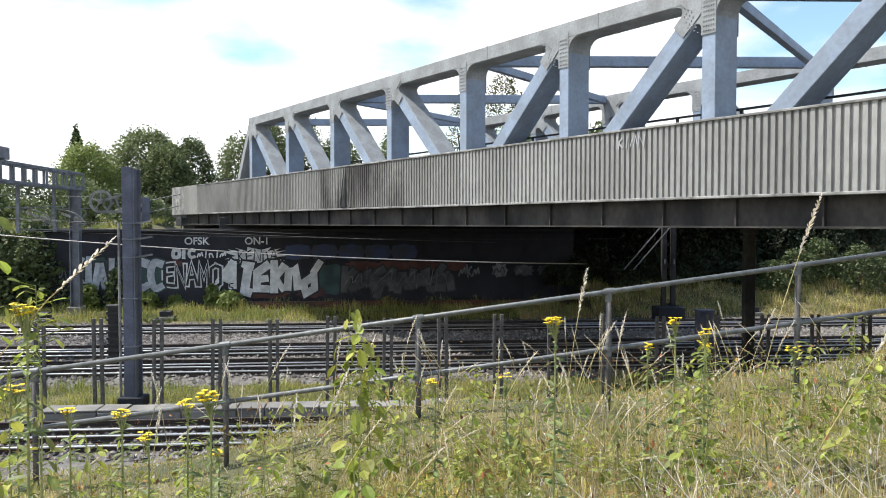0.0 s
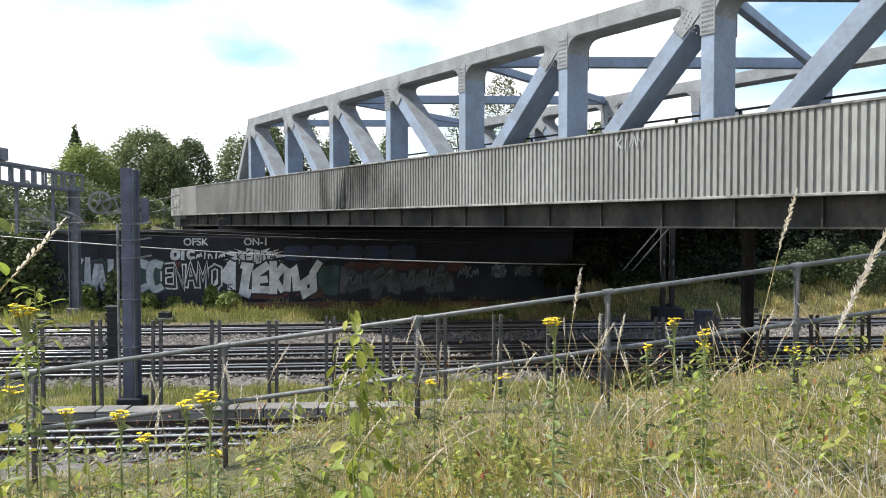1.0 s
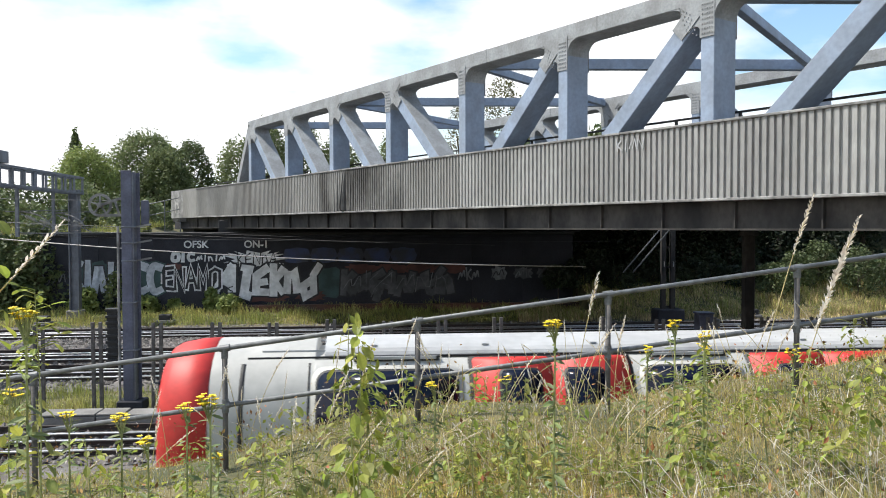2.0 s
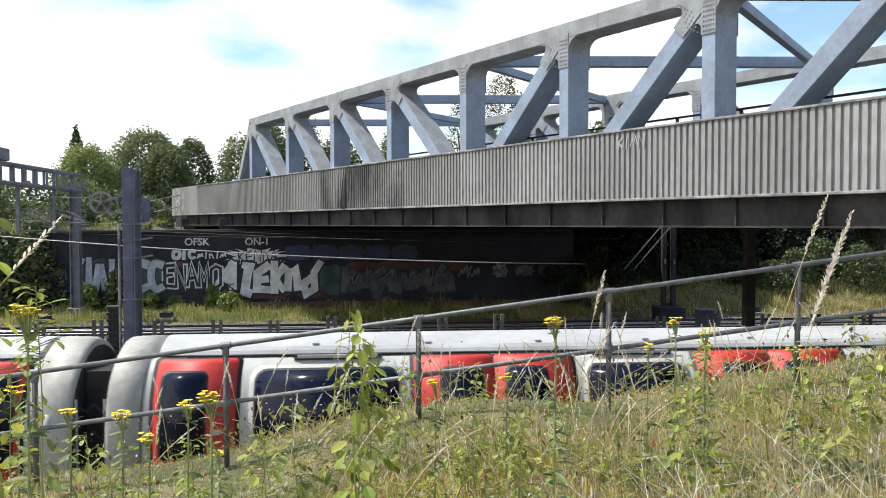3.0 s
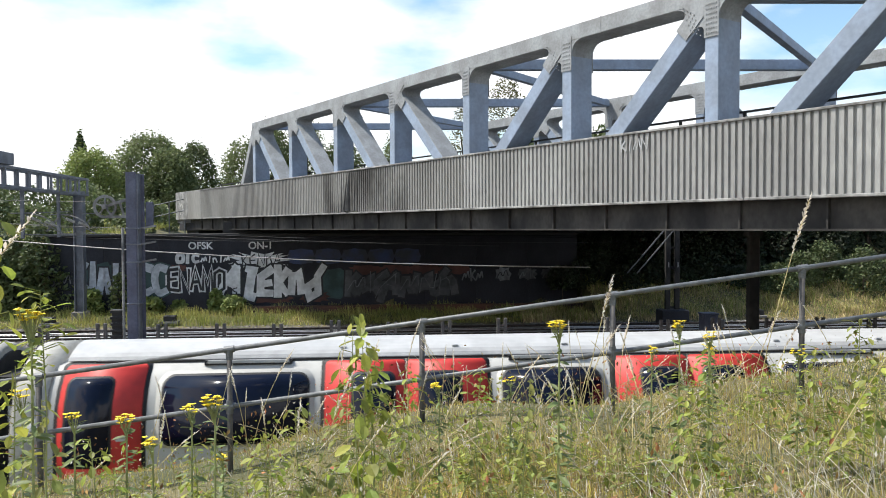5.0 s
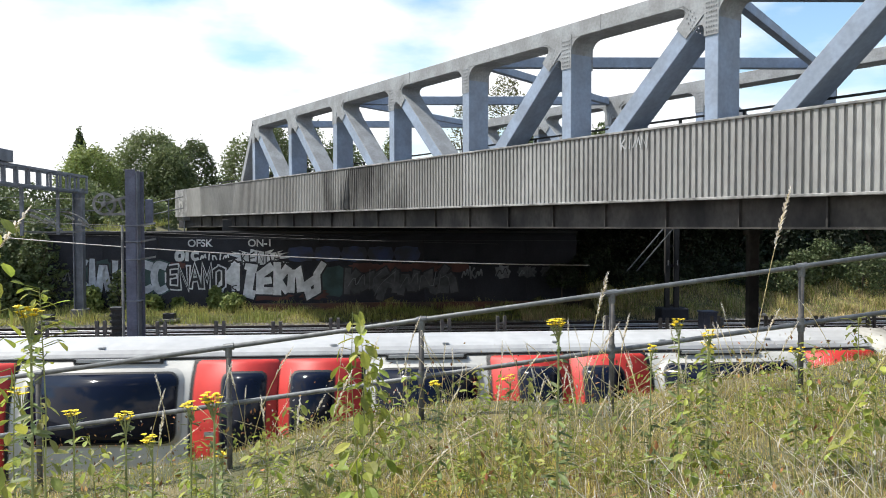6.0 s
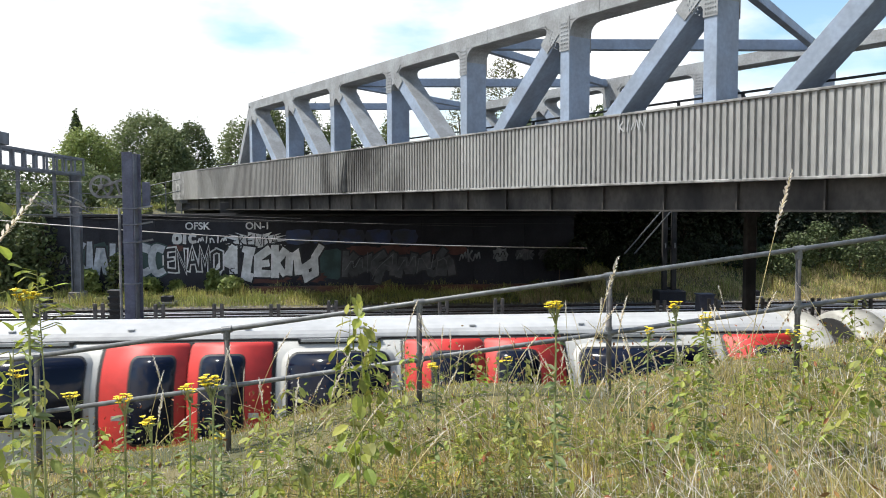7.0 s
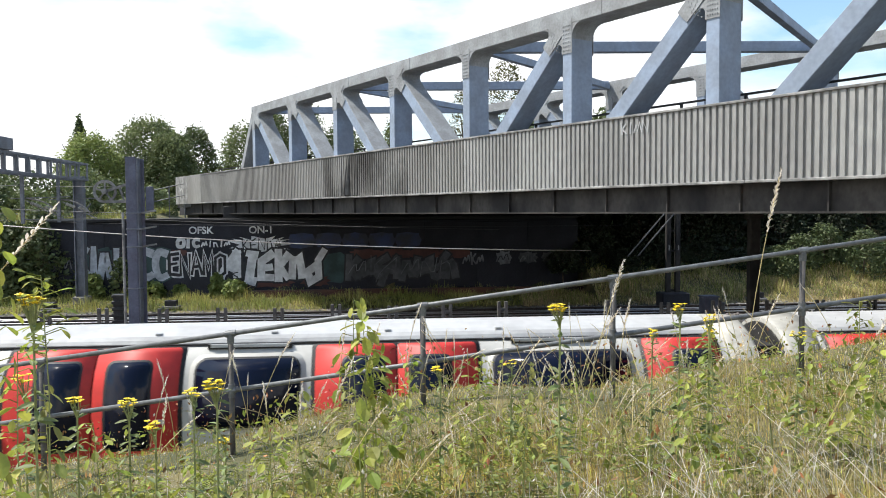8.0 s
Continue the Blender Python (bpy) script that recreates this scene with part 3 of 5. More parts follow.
def build_wall():
    bm = bmesh.new()
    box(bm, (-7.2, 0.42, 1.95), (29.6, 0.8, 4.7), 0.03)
    wall = solid("retaining_wall", bm, M_DARKCONC, "sooty concrete retaining wall, shade in its colour, covered with graffiti", "wall", kind="structure", m=WALL)
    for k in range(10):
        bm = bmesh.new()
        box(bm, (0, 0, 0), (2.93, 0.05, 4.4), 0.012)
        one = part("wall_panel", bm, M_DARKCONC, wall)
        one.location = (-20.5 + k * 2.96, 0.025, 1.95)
    # Coping painted black in place of the shade under the deck.
    bm = bmesh.new()
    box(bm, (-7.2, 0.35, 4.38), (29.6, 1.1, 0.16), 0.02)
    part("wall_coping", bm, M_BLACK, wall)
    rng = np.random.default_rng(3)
    # Added black wall; fills the gap where only shade lies under the girder.
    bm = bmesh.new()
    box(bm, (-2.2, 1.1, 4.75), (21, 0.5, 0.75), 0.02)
    part("shade_filler_wall", bm, M_BLACK, wall, "black filler wall standing in for the dark gap under the deck")
    blotch("graffiti_patch", -20.7, -18.0, 1.15, 2.95, M_TEALP, wall, -0.004, rng, 14, 0.2)
    sprayed("graffiti_piece", ("curl", "bar", "A", "bar"), -20.5, -18.1, 1.25, 2.85, 0.34, M_PALEP, wall, -0.008, rng, "pale sprayed letters with dark lines", M_BLACKP, 0.08, 1)
    sprayed("graffiti_piece", ("snake", "wave"), -22.2, -20.8, 1.5, 2.4, 0.07, M_DULLP, wall, -0.008, rng, "", None, 0.0, 2)
    blotch("graffiti_patch", -17.3, -15.5, 0.95, 2.75, M_TEALP, wall, -0.004, rng, 12, 0.25)
    sprayed("graffiti_piece", ("curl", "curl"), -17.2, -15.6, 1.05, 2.65, 0.42, M_PALEP, wall, -0.008, rng, "pale sprayed letters with teal lines", M_TEALP, 0.08, 2)
    blotch("graffiti_patch", -15.55, -14.5, 2.35, 2.75, M_REDP, wall, -0.0045, rng, 9, 0.3)
    sprayed("graffiti_piece", ("E", "N", "A", "M", "O"), -15.6, -12.45, 1.28, 2.48, 0.15, M_BLACKP, wall, -0.008, rng, "black sprayed letters with white edges", M_WHITEP, 0.085)
    lettering("OFSK", -14.45, 3.60, 0.56, M_WHITEP, wall, "small white sprayed tag", 0.012)
    lettering("ON-1", -11.15, 3.60, 0.56, M_WHITEP, wall, "small white sprayed tag", 0.012)
    sprayed("graffiti_piece", ("O", "bar", "curl"), -15.1, -13.85, 2.85, 3.3, 0.20, M_WHITEP, wall, -0.008, rng, "small fat white sprayed letters", M_BLACKP, 0.03, 1)
    sprayed("graffiti_piece", ("wave", "bar", "arch", "bar", "wave"), -13.75, -12.2, 2.85, 3.2, 0.075, M_WHITEP, wall, -0.008, rng, "", None, 0.0, 1)
    blotch("graffiti_patch", -12.3, -8.8, 2.45, 3.45, M_WHITEP, wall, -0.0045, rng, 15, 0.5, "white sprayed jagged burst")
    sprayed("graffiti_detail", ("fork", "comb", "N", "arch", "A"), -11.6, -9.3, 2.65, 3.3, 0.07, M_BLACKP, wall, -0.008, rng)
    blotch("graffiti_patch", -13.3, -11.3, 0.75, 2.25, M_BLACKP, wall, -0.005, rng, 12, 0.2)
    blotch("graffiti_patch", -11.2, -8.6, 0.5, 1.1, M_REDP, wall, -0.0045, rng, 9, 0.3)
    blotch("graffiti_patch", -8.4, -6.6, 0.55, 1.2, M_REDP, wall, -0.0048, rng, 9, 0.3)
    sprayed("graffiti_piece", ("blade", "post", "comb", "fork", "arch", "hook"), -12.45, -7.2, 1.0, 2.5, 0.42, M_WHITEP, wall, -0.008, rng, "great white sprayed letters with black outline", M_BLACKP, 0.10, 0, 0.22)
    sprayed("graffiti_detail", ("wave", "snake"), -12.5, -11.7, 1.0, 1.4, 0.06, M_BLACKP, wall, -0.04, rng, "", None, 0.0, 1)
    blotch("graffiti_patch", -7.2, -5.5, 0.7, 2.5, M_TEALP, wall, -0.0045, rng, 9, 0.12)
    for k in range(5):
        blotch("graffiti_patch", -9.0 + k * 1.5, -7.45 + k * 1.5, 2.7, 3.6, M_BLUEP, wall, -0.0042 - 0.0004 * k, rng, 8, 0.12)
    for k in range(4):
        blotch("graffiti_patch", -5.6 + k * 1.7, -3.7 + k * 1.7, 2.05, 2.65, M_REDP, wall, -0.0042 - 0.0004 * k, rng, 9, 0.2)
    sprayed("graffiti_piece", ("fork", "wave", "comb", "blade", "N", "wave", "hook", "arch"), -5.9, 0.6, 0.95, 2.15, 0.40, M_GREYP, wall, -0.008, rng, "dull grey sprayed letters with dark outline", M_BLACKP, 0.08, 1, 0.25)
    sprayed("graffiti_detail", ("wave", "fork", "blade", "wave", "N", "arch"), -5.7, 0.4, 1.1, 2.2, 0.04, M_DULLP, wall, -0.04, rng, "", None, 0.0, 1, 0.2)
    sprayed("graffiti_piece", ("wave", "fork", "wave"), 0.9, 2.1, 1.7, 2.35, 0.09, M_DULLP, wall, -0.008, rng, "", None, 0.0, 2)
    blotch("graffiti_patch", 2.8, 3.75, 1.65, 2.5, M_DULLP, wall, -0.005, rng, 7, 0.3)
    sprayed("graffiti_detail", ("wave",), 2.9, 3.6, 1.8, 2.4, 0.05, M_BLACKP, wall, -0.008, rng, "", None, 0.0, 1)
    for k in range(2):
        blotch("graffiti_patch", 4.1 + 1.35 * k, 5.3 + 1.35 * k, 1.7, 2.4, M_GREYP, wall, -0.005, rng, 8, 0.35)
        sprayed("graffiti_detail", ("wave", "fork"), 4.2 + 1.35 * k, 5.2 + 1.35 * k, 1.8, 2.35, 0.05, M_DULLP, wall, -0.008, rng, "", None, 0.0, 1, 0.2)
    bm = bmesh.new()
    box(bm, (-2.2, -0.5, 0.14), (20, 0.5, 0.55), 0.04)
    part("wall_footing", bm, M_EARTH, wall, "reddish brown stained footing")


def build_abutment():
    ob = thing("bridge_abutment", BRIDGE, "concrete abutment under the bridge end, shade put into its colour", "abutment")
    # Shelf and wall take the shade-darkened concrete.
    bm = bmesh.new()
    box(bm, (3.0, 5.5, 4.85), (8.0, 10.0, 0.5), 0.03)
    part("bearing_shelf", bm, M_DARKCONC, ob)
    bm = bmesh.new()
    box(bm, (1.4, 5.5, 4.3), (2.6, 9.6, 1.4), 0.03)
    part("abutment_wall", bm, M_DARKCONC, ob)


build_abutment()


def build_tag():
    sprayed("scrawl", ("fork", "bar", "wave", "N"), 40.55, 41.5, 6.68, 6.95, 0.04, M_GREYT, BRIDGE_DECK, -0.004, np.random.default_rng(9), "faint pale scrawl")
    sprayed("scrawl", ("arch",), 0.9, 2.1, 5.6, 6.6, 0.12, M_TRAINW, BRIDGE_DECK, -0.003, np.random.default_rng(10), "faint pale sprayed loop", None, 0.0, 2)


build_tag()


build_wall()


# ---- train ----
PROFILE = [(1.20, 0.45), (1.27, 0.62), (1.305, 1.0), (1.31, 1.4), (1.285, 1.75), (1.21, 2.08), (1.10, 2.30), (0.97, 2.46), (0.80, 2.61), (0.66, 2.69), (0.45, 2.78), (0.22, 2.85), (0.0, 2.87)]
CAR = 16.25


def side(z):
    for (a, za), (b, zb) in zip(PROFILE, PROFILE[1:]):
        if za <= z <= zb:
            return a + (b - a) * (z - za) / (zb - za)
    return PROFILE[0][0]


def skin(bm, u0, u1, z0, z1, proud, sign=-1, thick=0.03, corner=0.0):
    """A curved panel on the flank between two stations and two heights."""
    zs = {z0, z1, *[z for _, z in PROFILE if z0 < z < z1]}
    if corner:
        for k in range(1, 6):
            g = corner * (1 - math.cos(math.pi / 2 * k / 5))
            zs |= {round(z0 + g, 4), round(z1 - g, 4)}
    zs = sorted(zs)
    rows = []
    for z in zs:
        inset = 0.0
        if corner:
            k = min(z - z0, z1 - z)
            if k < corner:
                inset = corner - math.sqrt(max(0.0, corner ** 2 - (corner - k) ** 2))
        y = sign * (side(z) + proud)
        rows.append((bm.verts.new((u0 + inset, y, z)), bm.verts.new((u1 - inset, y, z)), bm.verts.new((u0 + inset, y - sign * thick, z)), bm.verts.new((u1 - inset, y - sign * thick, z))))
    for r, s in zip(rows, rows[1:]):
        bm.faces.new((r[0], r[1], s[1], s[0])).smooth = True
        bm.faces.new((r[0], s[0], s[2], r[2]))
        bm.faces.new((r[1], r[3], s[3], s[1]))
    bm.faces.new((rows[0][0], rows[0][2], rows[0][3], rows[0][1]))
    bm.faces.new((rows[-1][0], rows[-1][1], rows[-1][3], rows[-1][2]))
    return bm


def loft(bm, stations, pts):
    """Closed tube along x: stations are (x, width factor, height drop)."""
    ring = [(-y, z) for y, z in pts] + [(y, z) for y, z in pts[-2::-1]]
    rows = [[bm.verts.new((x, y * k, 0.45 + (z - 0.45) * h)) for y, z in ring] for x, k, h in stations]
    n = len(ring)
    for a, b in zip(rows, rows[1:]):
        for i in range(n):
            bm.faces.new((a[i], a[(i + 1) % n], b[(i + 1) % n], b[i]))
    bm.faces.new(rows[0])
    bm.faces.new(rows[-1][::-1])
    return bm


def opening(parent, name, u0, u1, z0, z1, mat, proud, corner=0.12, label="", sides=(-1, 1)):
    bm = bmesh.new()
    for sg in sides:
        skin(bm, u0, u1, z0, z1, proud, sg, 0.03, corner)
    return part(name, bm, mat, parent, label)


def build_car(front):
    car = thing("train_car", None, "leading white and red tube train car with red cab front" if front else "white and red tube train car with dark windows", "train car", "cars of the passing train")
    start = 2.3 if front else 0.72
    bm = bmesh.new()
    loft(bm, [(start, 1, 1), (start + 0.03, 1, 1), (CAR - 0.75, 1, 1), (CAR - 0.72, 1, 1)], PROFILE[:9] + [(0.6, 2.64), (0.0, 2.66)])
    part("body", bm, M_TRAINW, car, "white painted body shell", True)
    bm = bmesh.new()
    loft(bm, [(start + 0.15, 1, 1), (CAR - 0.87, 1, 1)], [(0.70, 2.655), (0.69, 2.69)] + [(y, z + 0.012) for y, z in PROFILE[9:]])
    roof = part("roof", bm, M_ROOF, car, "weathered white roof")
    for sg in (-1, 1):
        bm = bmesh.new()
        box(bm, (CAR / 2, sg * 0.735, 2.645), (CAR - 2.6, 0.05, 0.025))
        part("gutter", bm, M_BLACK, roof)
        bm = bmesh.new()
        box(bm, (CAR / 2, sg * 0.60, 2.725), (CAR - 3.0, 0.012, 0.03))
        part("roof_seam", bm, M_GREYT, roof)
        bm = bmesh.new()
        rows = [[bm.verts.new((u, sg * y, z)) for u in (start + 0.16, CAR - 0.88)] for y, z in ((0.712, 2.665), (0.668, 2.714), (0.565, 2.757))]
        for a, b in zip(rows, rows[1:]):
            bm.faces.new((a[0], a[1], b[1], b[0]))
        part("roof_band", bm, M_BAND, roof, "pale grey lower roof band")
        for k in range(7):
            bm = bmesh.new()
            box(bm, (3.2 + 1.75 * k, sg * 0.50, 2.785), (0.10, 0.06, 0.035), 0.008)
            part("roof_lug", bm, M_GREYT, roof)
    ends = [(CAR, -1)] if front else [(0.0, 1), (CAR, -1)]
    for x, d in ends:
        bm = bmesh.new()
        loft(bm, [(x + d * 0.24, 0.965, 0.972), (x + d * 0.255, 0.982, 0.986), (x + d * 0.31, 0.996, 0.997), (x + d * 0.45, 1.0, 1.0), (x + d * 0.78, 1.004, 1.004)], PROFILE)
        end = part("car_end", bm, M_CREAM, car, "cream painted rounded car end", True)
        a, b = sorted((x + d * 0.745, x + d * 0.76))
        for sg in (-1, 1):
            opening(end, "end_seam", a, b, 0.6, 2.6, M_BLACK, 0.012, 0, "", (sg,))
            bm = bmesh.new()
            skin(bm, x + d * 0.56 - 0.06, x + d * 0.56 + 0.06, 1.72, 1.92, 0.006, sg)
            part("access_hatch", bm, M_GREYT, end)
            bm = bmesh.new()
            pipe(bm, [(x + d * 0.20, sg * 1.12, 0.7 + 0.2 * k) for k in range(8)], 0.02, 6)
            part("grab_rail", bm, M_GREYT, end)
        bm = bmesh.new()
        box(bm, (x + d * 0.08, 0, 1.5), (0.2, 1.5, 1.9))
        part("gangway", bm, M_BOGIE, end)
        bm = bmesh.new()
        loft(bm, [(x + d * 0.20, 0.93, 0.945), (x + d * 0.245, 0.93, 0.945)], PROFILE)
        part("end_bulkhead", bm, M_BOGIE, end, "dark recessed end wall")
        bm = bmesh.new()
        for k in range(4):
            pipe(bm, [(x + d * (0.24 - 0.06 * q), -1.0 + 0.06 * (k % 2), 0.8 + 0.4 * k - 0.03 * q * (4 - q)) for q in range(5)], 0.02, 6)
            part("jumper_cable", bm, M_BLACK, end)
            bm = bmesh.new()
        bm.free()
    if front:
        bm = bmesh.new()
        loft(bm, [(0.0, 0.78, 0.90), (0.06, 0.86, 0.94), (0.2, 0.94, 0.975), (0.45, 0.985, 0.995), (0.78, 1.006, 1.004)], PROFILE)
        nose = part("cab_front", bm, M_RED, car, "red cab front", True)
        bm = bmesh.new()
        box(bm, (-0.012, -0.45, 1.95), (0.04, 0.62, 0.75), 0.02)
        part("windscreen", bm, M_GLASS, nose)
        bm = bmesh.new()
        box(bm, (-0.012, 0.45, 1.95), (0.04, 0.62, 0.75), 0.02)
        part("windscreen", bm, M_GLASS, nose)
        for y in (-0.6, 0.6):
            bm = bmesh.new()
            tube(bm, (0.05, y, 1.05), (-0.02, y, 1.05), 0.1)
            part("headlight", bm, M_TRAINW, nose)
        bm = bmesh.new()
        loft(bm, [(0.78, 1.0, 1.0), (0.80, 1.0, 1.0), (2.30, 1.0, 1.0), (2.32, 1.0, 1.0)], PROFILE)
        cab = part("cab", bm, M_TRAINW, car, "white cab flank", True)
        for sg in (-1, 1):
            opening(cab, "cab_door_gap", 1.22, 1.29, 0.6, 2.58, M_BLACK, 0.006, 0, "", (sg,))
            opening(cab, "cab_seam", 2.22, 2.25, 0.6, 2.58, M_BLACK, 0.006, 0, "", (sg,))
    singles = [(CAR - 2.10, CAR - 0.91, CAR - 1.64, CAR - 1.03)] + ([] if front else [(0.91, 2.10, 1.03, 1.64)])
    doubles = [(4.69, 5.92), (5.92, 7.15), (9.10, 10.33), (10.33, 11.56)]
    leaves = [(a, b, c, d) for a, b, c, d in singles]
    for k, (a, b) in enumerate(doubles):
        leaves.append((a, b, b - 0.80, b - 0.20) if k % 2 == 0 else (a, b, a + 0.20, a + 0.80))
    for a, b, c, d in leaves:
        for sg in (-1, 1):
            opening(car, "door_surround", a - 0.05, b + 0.05, 0.56, 2.635, M_BLACK, 0.006, 0.05, "", (sg,))
            door = opening(car, "door", a + 0.012, b - 0.012, 0.60, 2.62, M_RED, 0.035, 0.06, "glossy red sliding door", (sg,))
            opening(door, "door_seal", c - 0.035, d + 0.035, 1.20, 2.475, M_BLACK, 0.039, 0.11, "", (sg,))
            opening(door, "door_window", c, d, 1.24, 2.45, M_GLASS, 0.045, 0.09, "", (sg,))
            bm = bmesh.new()
            zz = 1.62
            box(bm, (c - 0.17 if c - a > 0.35 else d + 0.17, sg * (side(zz) + 0.04), zz), (0.14, 0.012, 0.07))
            part("door_sign", bm, M_TRAINW, door)
    for a, b in ((2.37, 4.45), (7.38, 8.87), (11.80, 13.88)):
        for sg in (-1, 1):
            frame_part = opening(car, "window_frame", a - 0.10, b + 0.10, 1.46, 2.53, M_TRAINW, 0.012, 0.2, "", (sg,))
            opening(frame_part, "window_seal", a - 0.03, b + 0.03, 1.49, 2.485, M_BLACK, 0.017, 0.17, "", (sg,))
            opening(frame_part, "window_glass", a, b, 1.52, 2.46, M_GLASS, 0.022, 0.15, "dark glass with sky reflection put in as navy", (sg,))
    for a, b in ((2.9, 4.2), (7.5, 8.75), (12.1, 13.4)):
        for sg in (-1, 1):
            bm = bmesh.new()
            box(bm, ((a + b) / 2, sg * 0.80, 2.625), (b - a, 0.10, 0.075))
            vent = part("vent_recess", bm, M_BLACK, car)
            bm = bmesh.new()
            box(bm, ((a + b) / 2, sg * 0.86, 2.64), (b - a - 0.1, 0.02, 0.05), 0.005)
            part("vent_flap", bm, M_ROOF, vent)
    for sg in (-1, 1):
        bm = bmesh.new()
        skin(bm, start + 0.1, CAR - 0.8, 0.46, 0.60, 0.008, sg)
        part("sill", bm, M_GREYT, car)
    for x in (2.9, CAR - 2.9):
        bm = bmesh.new()
        box(bm, (x, 0, 0.42), (2.6, 2.1, 0.3), 0.03)
        bogie = part("bogie", bm, M_BOGIE, car)
        for dx in (-0.9, 0.9):
            bm = bmesh.new()
            tube(bm, (x + dx, -0.76, 0.36), (x + dx, 0.76, 0.36), 0.36, seg=20)
            part("wheelset", bm, M_BOGIE, bogie)
    bm = bmesh.new()
    box(bm, (CAR / 2, 0, 0.40), (7.0, 2.0, 0.32), 0.03)
    part("underframe_boxes", bm, M_BOGIE, car)
    return car


FRONT = [(0, 28.90), (1, 12.30), (1.5, 3.79), (2.25, -9.18), (3, -22.37), (3.5, -30.98), (4, -39.87), (4.5, -48.70), (5.25, -62.32), (6, -76.26), (6.5, -85.25), (7, -94.43), (7.5, -103.49), (8, -112.71)]
LONG = 1.036
CARS = [build_car(True)]
CARS.append(build_car(False))
for _ in range(6):
    CARS.append(copy_thing(CARS[1], Matrix()))


# ---- handrail ----
def build_handrail():
    ob = thing("handrail", pose(0, 7.0, 0), "galvanised two-rail tubular handrail on the embankment", "handrail")
    xs = [-3.60, -1.915, -0.218, 1.455, 3.114, 4.80, 6.5]

    def top(x):
        return 3.985 + 0.139 * x

    for drop, name in ((0.0, "top_rail"), (0.505, "lower_rail")):
        bm = bmesh.new()
        tube(bm, (-4.4, 0, top(-4.4) - drop), (7.5, 0, top(7.5) - drop), 0.0215, seg=14)
        part(name, bm, M_GALV, ob, "", True)
    for x in xs:
        bm = bmesh.new()
        tube(bm, (x, 0.0, top(x) - 1.35), (x, 0.0, top(x) + 0.005), 0.024, seg=12)
        post = part("post", bm, M_POST, ob, "weathered brownish grey post", True)
        bm = bmesh.new()
        tube(bm, (x - 0.045, 0, top(x) - 0.006), (x + 0.045, 0, top(x) + 0.006), 0.031, seg=12)
        tube(bm, (x, 0, top(x) - 0.09), (x, 0, top(x)), 0.031, seg=12)
        part("clamp", bm, M_GALV, post)
        bm = bmesh.new()
        tube(bm, (x - 0.04, 0, top(x) - 0.511), (x + 0.04, 0, top(x) - 0.499), 0.030, seg=12)
        tube(bm, (x, 0, top(x) - 0.57), (x, 0, top(x) - 0.45), 0.031, seg=12)
        part("clamp", bm, M_GALV, post)


build_handrail()


# ---- posts between the tracks ----
def build_post_pair():
    ob = thing("post_pair", None, "pair of weathered steel posts joined by a short bar", "post", "row of paired posts between the tracks")
    for dx in (-0.10, 0.10):
        bm = bmesh.new()
        bar(bm, (dx, 0, -0.3), (dx, 0, 2.22), 0.07, 0.09, 0.008, up=(1, 0, 0))
        part("post", bm, M_POST, ob)
    for z in (2.02, 0.6):
        bm = bmesh.new()
        box(bm, (0, 0, z), (0.2, 0.04, 0.05))
        part("cross_bar", bm, M_POST, ob)
    return ob


PAIR = build_post_pair()
PAIR.matrix_world = near_track(-10.64, 21.0)
for k in range(1, 17):
    x = -10.68 + 1.525 * k
    copy_thing(PAIR, near_track(x, 21.9 + x * TT, random.uniform(-0.06, 0.06)) @ pose(0, 0, 0, random.uniform(-1, 1), random.uniform(-1, 1), random.uniform(-4, 4)))


